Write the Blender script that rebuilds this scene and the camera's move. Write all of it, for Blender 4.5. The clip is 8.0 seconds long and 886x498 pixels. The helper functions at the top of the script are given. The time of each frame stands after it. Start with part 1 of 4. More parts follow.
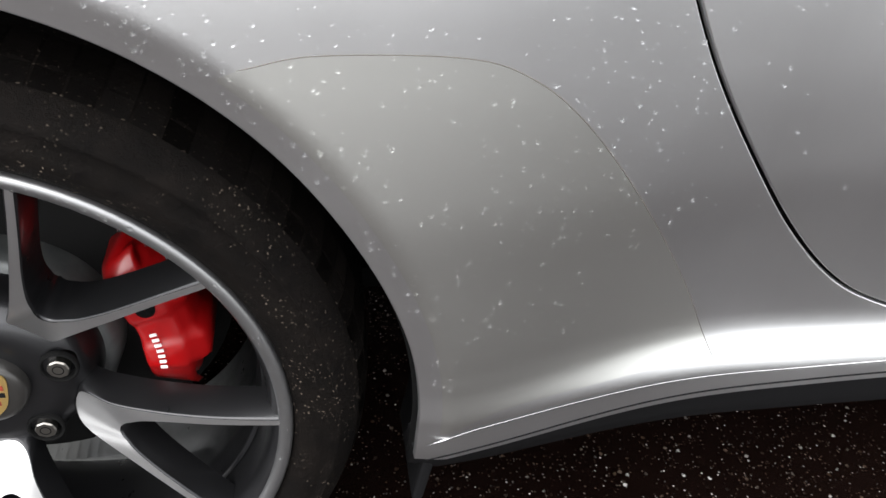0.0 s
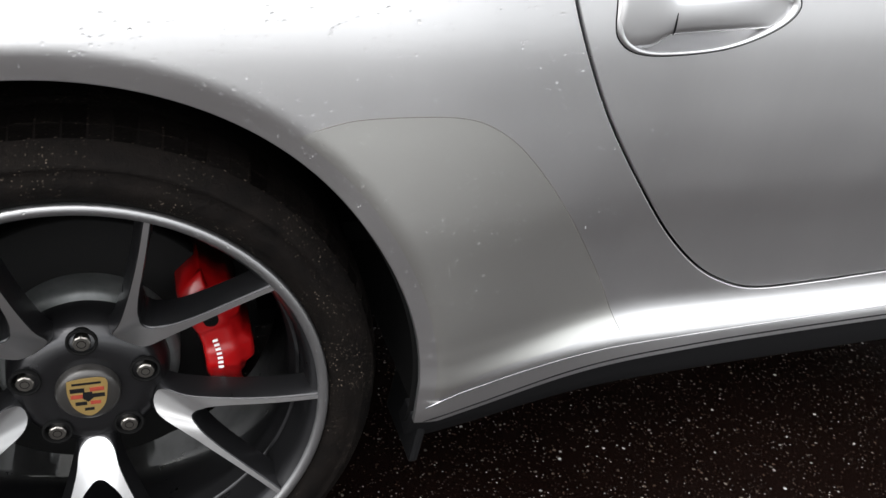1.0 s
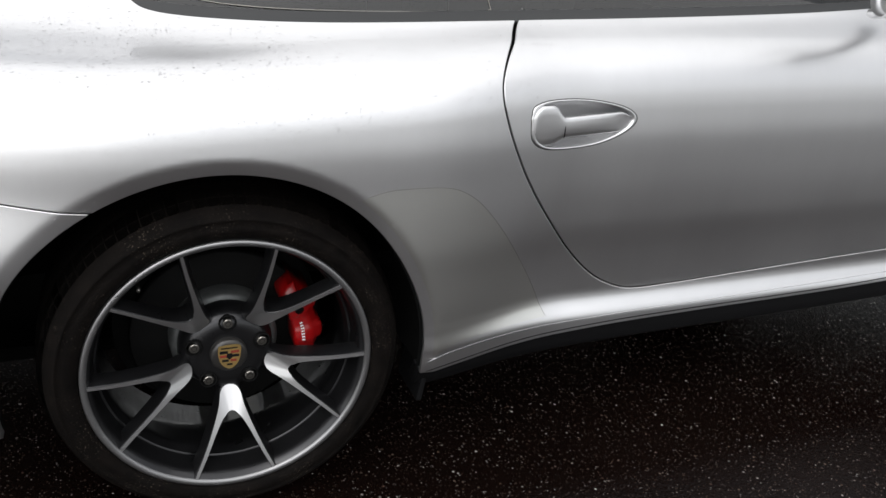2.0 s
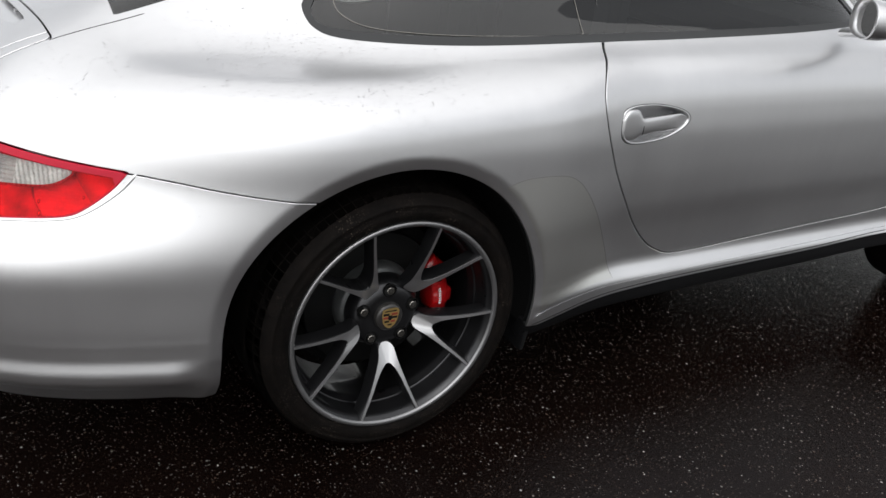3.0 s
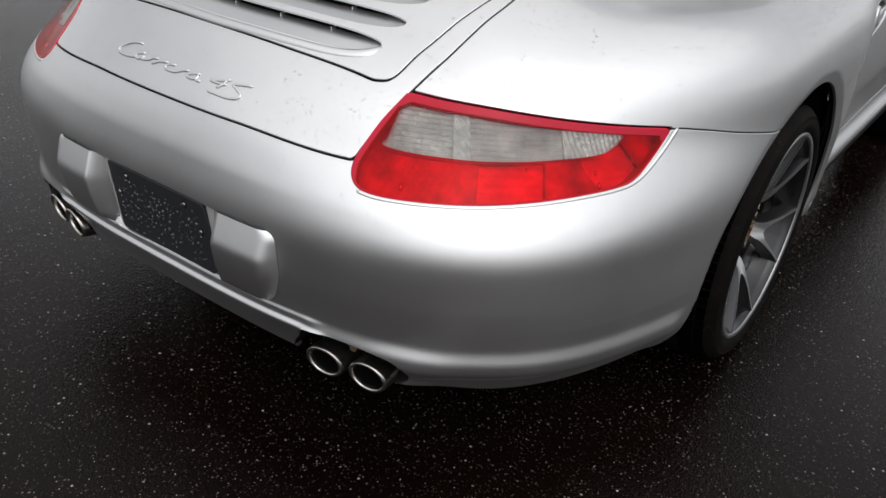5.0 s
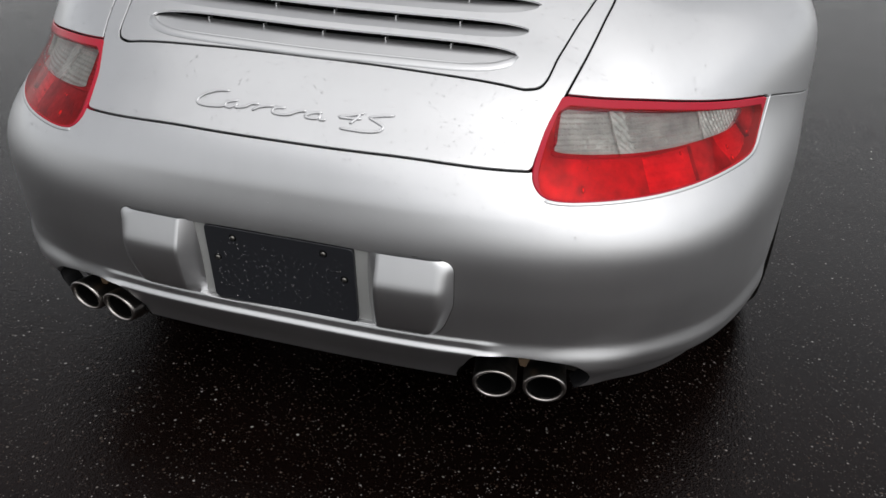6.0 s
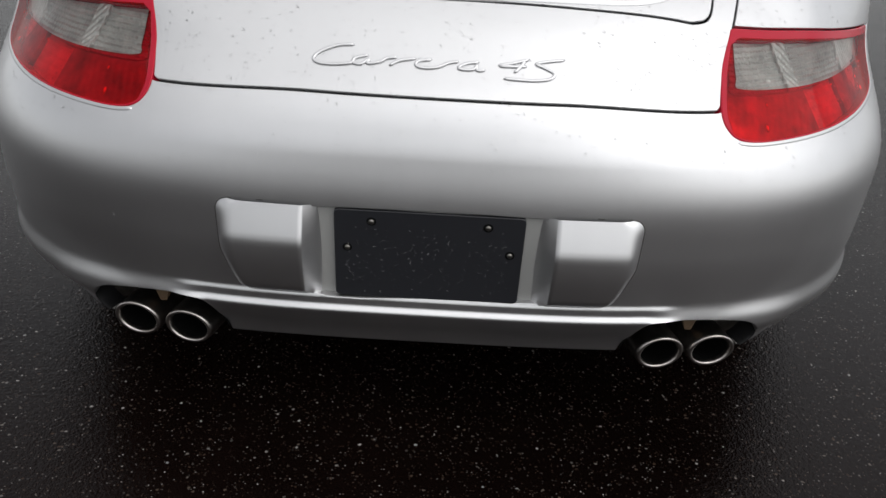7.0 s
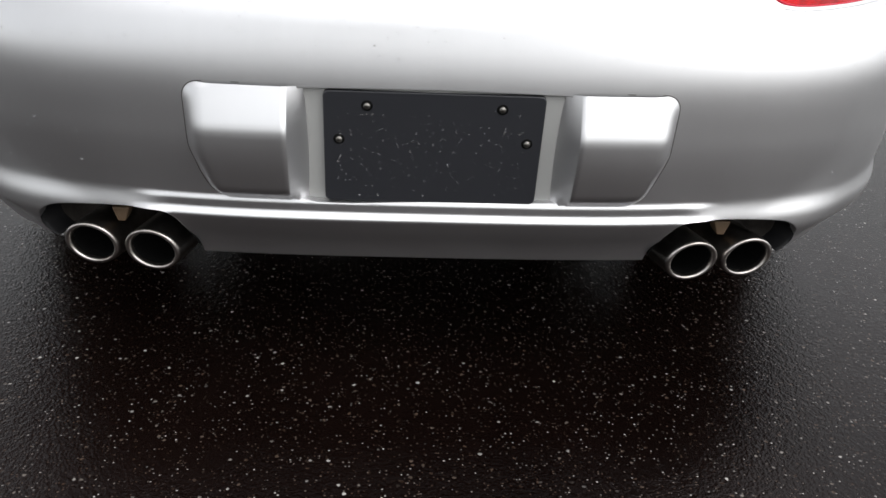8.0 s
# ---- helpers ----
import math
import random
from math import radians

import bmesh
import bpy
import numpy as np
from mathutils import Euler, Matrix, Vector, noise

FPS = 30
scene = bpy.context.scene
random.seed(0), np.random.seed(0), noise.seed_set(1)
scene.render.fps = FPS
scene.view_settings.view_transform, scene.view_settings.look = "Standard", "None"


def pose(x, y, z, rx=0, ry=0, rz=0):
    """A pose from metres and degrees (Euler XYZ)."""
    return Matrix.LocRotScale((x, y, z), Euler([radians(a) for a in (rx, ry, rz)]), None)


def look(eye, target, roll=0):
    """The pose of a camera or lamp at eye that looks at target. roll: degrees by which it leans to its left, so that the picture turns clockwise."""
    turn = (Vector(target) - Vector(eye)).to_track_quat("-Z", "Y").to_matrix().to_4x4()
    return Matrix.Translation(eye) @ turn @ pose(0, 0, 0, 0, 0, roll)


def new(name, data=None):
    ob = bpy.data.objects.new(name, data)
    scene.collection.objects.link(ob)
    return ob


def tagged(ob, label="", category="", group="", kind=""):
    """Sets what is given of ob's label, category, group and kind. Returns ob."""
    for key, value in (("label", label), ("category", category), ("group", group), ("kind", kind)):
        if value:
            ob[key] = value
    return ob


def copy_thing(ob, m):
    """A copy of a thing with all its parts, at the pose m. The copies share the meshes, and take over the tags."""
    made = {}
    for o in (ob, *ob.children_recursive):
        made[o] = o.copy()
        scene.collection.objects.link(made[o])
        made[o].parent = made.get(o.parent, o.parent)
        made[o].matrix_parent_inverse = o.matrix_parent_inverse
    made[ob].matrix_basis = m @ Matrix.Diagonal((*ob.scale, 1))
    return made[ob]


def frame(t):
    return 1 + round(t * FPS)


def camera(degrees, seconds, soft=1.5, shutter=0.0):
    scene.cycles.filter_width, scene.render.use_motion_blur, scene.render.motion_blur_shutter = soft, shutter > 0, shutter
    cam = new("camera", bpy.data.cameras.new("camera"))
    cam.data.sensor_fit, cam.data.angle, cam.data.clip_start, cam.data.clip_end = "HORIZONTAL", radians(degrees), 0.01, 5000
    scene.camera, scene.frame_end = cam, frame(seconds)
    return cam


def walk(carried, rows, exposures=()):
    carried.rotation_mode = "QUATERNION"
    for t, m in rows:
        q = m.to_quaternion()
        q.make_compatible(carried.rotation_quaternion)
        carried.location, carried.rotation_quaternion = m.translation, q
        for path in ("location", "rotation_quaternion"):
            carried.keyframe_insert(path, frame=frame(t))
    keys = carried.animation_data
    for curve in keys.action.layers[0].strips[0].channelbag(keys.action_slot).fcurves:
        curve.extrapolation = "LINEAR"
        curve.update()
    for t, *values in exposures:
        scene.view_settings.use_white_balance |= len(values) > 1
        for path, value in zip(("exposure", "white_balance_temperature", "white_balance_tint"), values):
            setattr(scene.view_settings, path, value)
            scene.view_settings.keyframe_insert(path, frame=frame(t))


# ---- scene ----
cam = camera(54.3, 8.0)
PATH = [
    (0, (0.274, -1.416, 0.881), (0.586, 0.181, -0.282), 4.9),
    (0.5, (0.202, -1.524, 0.914), (0.674, 0.117, -0.127), 5.4),
    (1, (0.102, -1.67, 0.959), (0.696, -0.022, -0.007), 5.3),
    (1.2, (0.059, -1.74, 0.99), (0.671, -0.086, 0.046), 5.2),
    (2.3, (-0.357, -2.393, 1.29), (0.432, -0.751, 0.465), 5.4),
    (2.5, (-0.51, -2.431, 1.314), (0.351, -0.842, 0.457), 6.2),
    (3, (-0.84, -2.343, 1.302), (0.141, -0.814, 0.465), 7.1),
    (3.5, (-1.113, -2.088, 1.271), (0.013, -0.686, 0.396), 8.7),
    (4, (-1.439, -1.874, 1.216), (-0.11, -0.639, 0.376), 10.3),
    (4.5, (-1.752, -1.641, 1.188), (-0.32, -0.556, 0.309), 9.1),
    (5, (-1.977, -1.286, 1.184), (-0.501, -0.31, 0.252), 6.2),
    (5.2, (-2.061, -1.179, 1.168), (-0.517, -0.284, 0.266), 5.9),
    (6.3, (-2.303, -0.426, 1.118), (-0.552, -0.082, 0.216), 1.8),
    (6.5, (-2.274, -0.308, 1.108), (-0.524, -0.026, 0.182), 1.4),
    (7, (-2.21, -0.015, 0.986), (-0.409, -0.025, 0.115), 3.4),
    (7.5, (-2.137, 0.051, 0.815), (-0.333, -0.015, -0.045), 3.1),
    (8, (-2.119, 0.051, 0.76), (-0.307, -0.067, -0.078), 2.8),
]
EXPOSURES = [(0, 2.33), (0.5, 2.2), (1, 1.95), (2.3, 1.0), (3, 0.97), (4, 0.78), (5, 0.70), (6.5, 0.48), (7, 0.54), (7.5, 1.12), (8, 1.28)]
walk(cam, [(t, look(eye, target, roll)) for t, eye, target, roll in PATH], EXPOSURES)
world = bpy.data.worlds.new("overcast_sky")
scene.world = world
world.use_nodes = True
wn, wl = world.node_tree.nodes, world.node_tree.links
sky = wn.new("ShaderNodeTexSky")
sky.sky_type, sky.sun_disc = "NISHITA", False
sky.sun_elevation, sky.sun_rotation = radians(50), radians(222)
sky.air_density, sky.dust_density = 1.0, 1.5
grey = wn.new("ShaderNodeHueSaturation")
grey.inputs["Saturation"].default_value = 0.12
wl.new(sky.outputs[0], grey.inputs["Color"])
wl.new(grey.outputs[0], wn["Background"].inputs["Color"])
wn["Background"].inputs["Strength"].default_value = 0.105
sun = new("sun", bpy.data.lights.new("sun", "SUN"))
sun.data.energy, sun.data.angle, sun.data.color = 1.0, radians(118), (1, 0.99, 0.975)
sun.matrix_world = look((-1.2, -1.3, 6), (0, 0, 0))

def material(name, color, rough=0.5, metal=0.0, coat=0.0, spec=0.5):
    m = bpy.data.materials.new(name)
    m.use_nodes = True
    b = m.node_tree.nodes["Principled BSDF"]
    b.inputs["Base Color"].default_value = (*color, 1)
    b.inputs["Roughness"].default_value = rough
    b.inputs["Metallic"].default_value = metal
    b.inputs["Coat Weight"].default_value = coat
    b.inputs["Coat Roughness"].default_value = 0.04
    b.inputs["Specular IOR Level"].default_value = spec
    return m


def node(m, kind, **inputs):
    n = m.node_tree.nodes.new(kind)
    for key, value in inputs.items():
        n.inputs[key.replace("_", " ")].default_value = value
    return n


def link(m, a, b):
    m.node_tree.links.new(a, b)


def bsdf(m):
    return m.node_tree.nodes["Principled BSDF"]


def coords(m):
    return m.node_tree.nodes.new("ShaderNodeTexCoord").outputs["Object"]


def ramp(m, source, stops):
    r = m.node_tree.nodes.new("ShaderNodeValToRGB")
    el = r.color_ramp.elements
    while len(el) < len(stops):
        el.new(0.5)
    for e, (at, c) in zip(el, stops):
        e.position, e.color = at, (*c, 1) if isinstance(c, tuple) else (c, c, c, 1)
    link(m, source, r.inputs[0])
    return r.outputs[0]


def noise_tex(m, scale, detail=3.0, rough=0.6):
    n = node(m, "ShaderNodeTexNoise", Scale=scale, Detail=detail, Roughness=rough)
    link(m, coords(m), n.inputs["Vector"])
    return n.outputs["Fac"]


def bump(m, height, strength, distance):
    n = node(m, "ShaderNodeBump", Strength=strength, Distance=distance)
    link(m, height, n.inputs["Height"])
    link(m, n.outputs[0], bsdf(m).inputs["Normal"])
    return n


def with_noise_color(m, scale, lo, hi, detail=4.0):
    link(m, ramp(m, noise_tex(m, scale, detail), [(0.3, lo), (0.7, hi)]), bsdf(m).inputs["Base Color"])
    return m


silver = material("silver_metallic_paint", (0.690, 0.690, 0.698), 0.40, 1.0, 0.45)
link(silver, ramp(silver, noise_tex(silver, 6.0, 6), [(0.3, 0.385), (0.72, 0.43)]), bsdf(silver).inputs["Roughness"])
bump(silver, noise_tex(silver, 900, 1), 0.02, 0.001)
# faint upright streaks in the tone of the panels
stretch = silver.node_tree.nodes.new("ShaderNodeMapping")
stretch.inputs["Scale"].default_value = (17.0, 17.0, 2.0)
link(silver, coords(silver), stretch.inputs["Vector"])
streaks = node(silver, "ShaderNodeTexNoise", Scale=1.0, Detail=5.0, Roughness=0.65)
link(silver, stretch.outputs[0], streaks.inputs["Vector"])
link(silver, ramp(silver, streaks.outputs["Fac"], [(0.35, (0.680, 0.680, 0.688)), (0.62, (0.695, 0.695, 0.703))]), bsdf(silver).inputs["Base Color"])
black = material("black_trim", (0.006, 0.006, 0.0065), 0.55, 0.0, 0.0, 0.12)
bump(black, noise_tex(black, 300, 2), 0.1, 0.001)
trim_rubber = material("window_rubber", (0.022, 0.023, 0.024), 0.45, 0.0, 0.0, 0.4)
bump(trim_rubber, noise_tex(trim_rubber, 300, 2), 0.1, 0.001)
under = material("underbody", (0.004, 0.004, 0.004), 0.9, 0.0, 0.0, 0.1)
rubber = with_noise_color(material("tyre_rubber", (0.02, 0.02, 0.02), 0.7, 0.0, 0.0, 0.08), 28, (0.0014, 0.0011, 0.0010), (0.0056, 0.0042, 0.0035), 10)
bump(rubber, noise_tex(rubber, 140, 8, 0.75), 0.8, 0.003)
specks = node(rubber, "ShaderNodeTexVoronoi", Scale=720.0)
link(rubber, coords(rubber), specks.inputs["Vector"])
spot = rubber.node_tree.nodes.new("ShaderNodeSeparateColor")
link(rubber, specks.outputs["Color"], spot.inputs[0])
dust = rubber.node_tree.nodes.new("ShaderNodeMix")
dust.data_type = "RGBA"
scatter = node(rubber, "ShaderNodeMath")
scatter.operation = "MULTIPLY"
link(rubber, ramp(rubber, spot.outputs[0], [(0.955, 0.0), (0.995, 1.0)]), scatter.inputs[0])
link(rubber, ramp(rubber, noise_tex(rubber, 11, 3), [(0.45, 0.0), (0.62, 1.0)]), scatter.inputs[1])
link(rubber, scatter.outputs[0], dust.inputs["Factor"])
link(rubber, bsdf(rubber).inputs["Base Color"].links[0].from_socket, dust.inputs["A"])
dust.inputs["B"].default_value = (0.11, 0.088, 0.07, 1)
link(rubber, dust.outputs["Result"], bsdf(rubber).inputs["Base Color"])
graphite = material("graphite_wheel_paint", (0.026, 0.026, 0.028), 0.36, 0.8, 0.4)
link(graphite, ramp(graphite, noise_tex(graphite, 30, 6), [(0.3, 0.26), (0.7, 0.40)]), bsdf(graphite).inputs["Roughness"])
bump(graphite, noise_tex(graphite, 700, 2), 0.04, 0.0006)
machined = material("machined_aluminium", (0.52, 0.52, 0.525), 0.36, 0.95, 0.2)
bump(machined, noise_tex(machined, 400, 3), 0.05, 0.0005)
rim_metal = material("dull_machined_rim", (0.30, 0.30, 0.305), 0.40, 0.95, 0.2)
bump(rim_metal, noise_tex(rim_metal, 400, 3), 0.05, 0.0005)
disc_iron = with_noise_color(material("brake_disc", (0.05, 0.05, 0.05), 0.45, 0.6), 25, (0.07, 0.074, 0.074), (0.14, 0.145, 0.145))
# near black: the shade behind the spokes is put into the disc's colour
shaded_iron = material("shaded_disc", (0.006, 0.006, 0.006), 0.7, 0.0, 0.0, 0.1)
red_paint = material("red_caliper_paint", (0.30, 0.003, 0.004), 0.32, 0.0, 0.35)
white_paint = material("white_print", (0.75, 0.75, 0.75), 0.5)
chrome = with_noise_color(material("polished_steel", (0.42, 0.38, 0.34), 0.28, 1.0), 40, (0.38, 0.35, 0.32), (0.62, 0.59, 0.57))
soot = material("soot", (0.002, 0.002, 0.002), 0.9, 0.0, 0.0, 0.1)
bolt_steel = material("bolt_steel", (0.25, 0.24, 0.22), 0.34, 1.0)
gold = material("crest_gold", (0.55, 0.38, 0.14), 0.35, 0.8)
crest_red = material("crest_red", (0.22, 0.035, 0.02), 0.4)
plate_mat = material("plate_plastic", (0.020, 0.021, 0.025), 0.42)
bump(plate_mat, noise_tex(plate_mat, 60, 6), 0.06, 0.002)
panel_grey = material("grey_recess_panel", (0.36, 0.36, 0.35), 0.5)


def pane(name, tint, rough=0.02, ior=1.5):
    """A thin tinted pane: see-through, with a glossy surface."""
    mt = bpy.data.materials.new(name)
    mt.use_nodes = True
    t = mt.node_tree
    t.nodes.remove(t.nodes["Principled BSDF"])
    clear, gloss, fres, both = (t.nodes.new("ShaderNode" + k) for k in ("BsdfTransparent", "BsdfGlossy", "Fresnel", "MixShader"))
    clear.inputs["Color"].default_value = (*tint, 1)
    gloss.inputs["Roughness"].default_value = rough
    fres.inputs["IOR"].default_value = ior
    t.links.new(fres.outputs[0], both.inputs[0])
    t.links.new(clear.outputs[0], both.inputs[1])
    t.links.new(gloss.outputs[0], both.inputs[2])
    t.links.new(both.outputs[0], t.nodes["Material Output"].inputs["Surface"])
    return mt


glass_dark = pane("tinted_glass", (0.48, 0.50, 0.49), 0.02, 1.75)
lens_red = pane("red_lens", (0.92, 0.005, 0.022), 0.04, 1.25)
lens_clear = pane("clear_lens", (0.84, 0.84, 0.82), 0.04, 1.35)
frame_red = material("red_lens_frame", (0.44, 0.010, 0.030), 0.2, 0.0, 0.0, 0.2)


def ribbed_mirror(name, direction, scale, lo, hi, rough=0.3, depth=0.003):
    """A pressed reflector: prisms in rows, cloudy in tone."""
    m = material(name, hi, rough, 0.35)
    rows = node(m, "ShaderNodeTexWave", Scale=scale, Distortion=0.5, Detail=1.0)
    rows.bands_direction = direction
    link(m, coords(m), rows.inputs["Vector"])
    cells = node(m, "ShaderNodeTexVoronoi", Scale=scale * 4.0)
    link(m, coords(m), cells.inputs["Vector"])
    both = node(m, "ShaderNodeMath")
    both.operation = "ADD"
    link(m, rows.outputs["Fac"], both.inputs[0])
    link(m, cells.outputs["Distance"], both.inputs[1])
    bump(m, both.outputs[0], 0.8, depth)
    return with_noise_color(m, 22, lo, hi, 3)


# lighter and darker copies of one reflector: its light and shade put into colour
prism_grey = ribbed_mirror("grey_prisms", "Z", 42.0, (0.32, 0.32, 0.31), (0.56, 0.56, 0.54))
prism_lit = ribbed_mirror("lit_prisms", "X", 42.0, (0.40, 0.40, 0.39), (0.78, 0.78, 0.76))
red_lit = ribbed_mirror("lit_bowl", "Z", 26.0, (0.62, 0.62, 0.62), (1.0, 1.0, 1.0), 0.32, 0.0022)
red_shaded = ribbed_mirror("shaded_bowl", "Y", 24.0, (0.20, 0.19, 0.19), (0.66, 0.64, 0.63), 0.30, 0.0004)
bsdf(red_shaded).inputs["Metallic"].default_value = 0.55

film_mat = material("film_over_silver", (0.668, 0.668, 0.645), 0.42, 1.0, 0.42)
film_line = material("film_edge", (0.11, 0.098, 0.085), 0.5)
rust = material("rusty_bracket", (0.09, 0.055, 0.028), 0.7)
bronze = material("hub_grey", (0.040, 0.038, 0.036), 0.32, 0.5, 0.3)
silver_trim = material("bright_trim", (0.68, 0.68, 0.69), 0.22, 1.0)
dark_steel = with_noise_color(material("dull_steel", (0.08, 0.075, 0.07), 0.5, 0.7), 30, (0.03, 0.028, 0.025), (0.10, 0.09, 0.08))
mirror_glass = material("mirror", (0.8, 0.8, 0.8), 0.02, 1.0)
leather = material("dark_leather", (0.02, 0.02, 0.021), 0.5)
water = material("water", (1, 1, 1), 0.02)
bsdf(water).inputs["Transmission Weight"].default_value, bsdf(water).inputs["IOR"].default_value = 1.0, 1.33
asphalt = material("wet_asphalt", (0.02, 0.02, 0.02), 0.4, 0.0, 0.0, 0.13)


def chips(scale, lo, hi):
    """Pale stones set in the tar: their mask, their colour and their relief."""
    cells = node(asphalt, "ShaderNodeTexVoronoi", Scale=scale, Randomness=1.0)
    warp = node(asphalt, "ShaderNodeTexNoise", Scale=scale * 2.2, Detail=1.0)
    link(asphalt, coords(asphalt), warp.inputs["Vector"])
    shift = node(asphalt, "ShaderNodeVectorMath")
    shift.operation = "MULTIPLY_ADD"
    link(asphalt, warp.outputs["Color"], shift.inputs[0])
    shift.inputs[1].default_value = (0.5 / scale,) * 3
    link(asphalt, coords(asphalt), shift.inputs[2])
    link(asphalt, shift.outputs[0], cells.inputs["Vector"])
    sep = asphalt.node_tree.nodes.new("ShaderNodeSeparateColor")
    link(asphalt, cells.outputs["Color"], sep.inputs[0])
    tone = ramp(asphalt, sep.outputs[1], [(0.0, (0.020, 0.012, 0.008)), (0.35, (0.050, 0.033, 0.024)), (0.65, (0.075, 0.058, 0.047)), (0.85, (0.14, 0.126, 0.115)), (1.0, (0.44, 0.42, 0.40))])
    mask = node(asphalt, "ShaderNodeMath")
    mask.operation = "MULTIPLY"
    link(asphalt, ramp(asphalt, sep.outputs[0], [(lo, 0.0), (hi, 1.0)]), mask.inputs[0])
    link(asphalt, ramp(asphalt, cells.outputs["Distance"], [(0.22, 1.0), (0.40, 0.0)]), mask.inputs[1])
    return mask.outputs[0], tone, cells


both, tint, cells = chips(120.0, 0.91, 0.97)
fine_mask, fine_tone, fine_cells = chips(240.0, 0.72, 0.97)
tar = ramp(asphalt, noise_tex(asphalt, 1.3, 8), [(0.3, (0.0022, 0.0010, 0.0008)), (0.7, (0.0058, 0.0030, 0.0024))])
under_layer = tar
for mask, tone in ((fine_mask, fine_tone), (both, tint)):
    mix = asphalt.node_tree.nodes.new("ShaderNodeMix")
    mix.data_type = "RGBA"
    link(asphalt, mask, mix.inputs["Factor"])
    link(asphalt, under_layer, mix.inputs["A"])
    link(asphalt, tone, mix.inputs["B"])
    under_layer = mix.outputs["Result"]
link(asphalt, under_layer, bsdf(asphalt).inputs["Base Color"])
link(asphalt, ramp(asphalt, noise_tex(asphalt, 3.0, 6), [(0.3, 0.16), (0.7, 0.22)]), bsdf(asphalt).inputs["Roughness"])
relief = node(asphalt, "ShaderNodeMath")
relief.operation = "ADD"
link(asphalt, cells.outputs["Distance"], relief.inputs[0])
link(asphalt, fine_cells.outputs["Distance"], relief.inputs[1])
bump(asphalt, relief.outputs[0], 0.17, 0.006)
bsdf(asphalt).inputs["Specular Tint"].default_value = (1.0, 0.90, 0.92, 1)

def mesh(name, verts, faces, mat=None, smooth=True):
    me = bpy.data.meshes.new(name)
    me.from_pydata([tuple(v) for v in verts], [], [tuple(int(i) for i in f) for f in faces])
    if smooth:
        me.polygons.foreach_set("use_smooth", [True] * len(me.polygons))
    if mat:
        me.materials.append(mat)
    return me


def part(name, bm, mat, parent, label=""):
    """Links a bmesh, or a mesh, as one object under a thing or under a part."""
    me = bm
    if isinstance(bm, bmesh.types.BMesh):
        me = bpy.data.meshes.new(name)
        bm.to_mesh(me)
        bm.free()
        me.materials.append(mat)
    ob = new(name, me)
    ob.parent = parent
    return tagged(ob, label)


def smoothed(bm):
    for f in bm.faces:
        f.smooth = True
    return bm


def lathe(profile, steps=96, arc=(0, 360)):
    """A turned solid round the y axis from (radius, y) pairs."""
    bm = bmesh.new()
    full = arc[1] - arc[0] >= 360
    rings = []
    for i in range(steps + (0 if full else 1)):
        a = radians(arc[0] + (arc[1] - arc[0]) * i / steps)
        rings.append([bm.verts.new((r * math.cos(a), y, r * math.sin(a))) for r, y in profile])
    for i in range(len(rings) if full else len(rings) - 1):
        a, b = rings[i], rings[(i + 1) % len(rings)]
        for j in range(len(profile) - 1):
            bm.faces.new((a[j], a[j + 1], b[j + 1], b[j]))
    return smoothed(bm)


def box(cx, cy, cz, sx, sy, sz, bevel=0.0, m=None):
    bm = bmesh.new()
    bmesh.ops.create_cube(bm, size=1, matrix=Matrix.LocRotScale((cx, cy, cz), None, (sx, sy, sz)))
    if bevel:
        bmesh.ops.bevel(bm, geom=bm.edges[:], offset=bevel, segments=2, affect="EDGES", profile=0.6)
    if m:
        bmesh.ops.transform(bm, matrix=m, verts=bm.verts)
    return bm


# ---- the ground
def ground():
    bm = bmesh.new()
    bmesh.ops.create_grid(bm, x_segments=4, y_segments=4, size=600)
    me = bpy.data.meshes.new("ground")
    bm.to_mesh(me)
    bm.free()
    me.materials.append(asphalt)
    return tagged(new("ground", me), "wet dark asphalt with pale stone chips", "ground", kind="structure")


ground()

def spline(pts):
    """A smooth monotone curve through knots, flat beyond its ends."""
    k = np.array(pts, float)
    xs, ys = k[:, 0], k[:, 1]
    h, d = np.diff(xs), np.diff(ys) / np.diff(xs)
    m = np.zeros(len(xs))
    m[0], m[-1] = d[0], d[-1]
    for i in range(1, len(xs) - 1):
        if d[i - 1] * d[i] > 0:
            a, b = 2 * h[i] + h[i - 1], h[i] + 2 * h[i - 1]
            m[i] = (a + b) / (a / d[i - 1] + b / d[i])
    def f(x):
        x = np.clip(x, xs[0], xs[-1])
        i = np.clip(np.searchsorted(xs, x, side="right") - 1, 0, len(h) - 1)
        t = (x - xs[i]) / h[i]
        return ((1 + 2 * t) * (1 - t) ** 2 * ys[i] + t * (1 - t) ** 2 * h[i] * m[i]
                + t * t * (3 - 2 * t) * ys[i + 1] + t * t * (t - 1) * h[i] * m[i + 1])
    return f
def step(a, b, x):
    t = np.clip((x - a) / (b - a), 0, 1)
    return t * t * t * (t * (6 * t - 15) + 10)
def smax(a, b, k):
    h = np.clip(0.5 + 0.5 * (a - b) / k, 0, 1)
    return b + (a - b) * h + k * h * (1 - h)
def smin(a, b, k):
    return -smax(-a, -b, k)
door_side = spline([(.10, .74), (.16, .79), (.20, .82), (.25, .844), (.28, .849), (.312, .850), (.322, .847), (.336, .838), (.350, .831), (.365, .829), (.39, .832), (.46, .843), (.55, .860), (.65, .868), (.72, .870), (.78, .866), (.84, .856), (.90, .84), (.96, .80), (1.1, .72)])
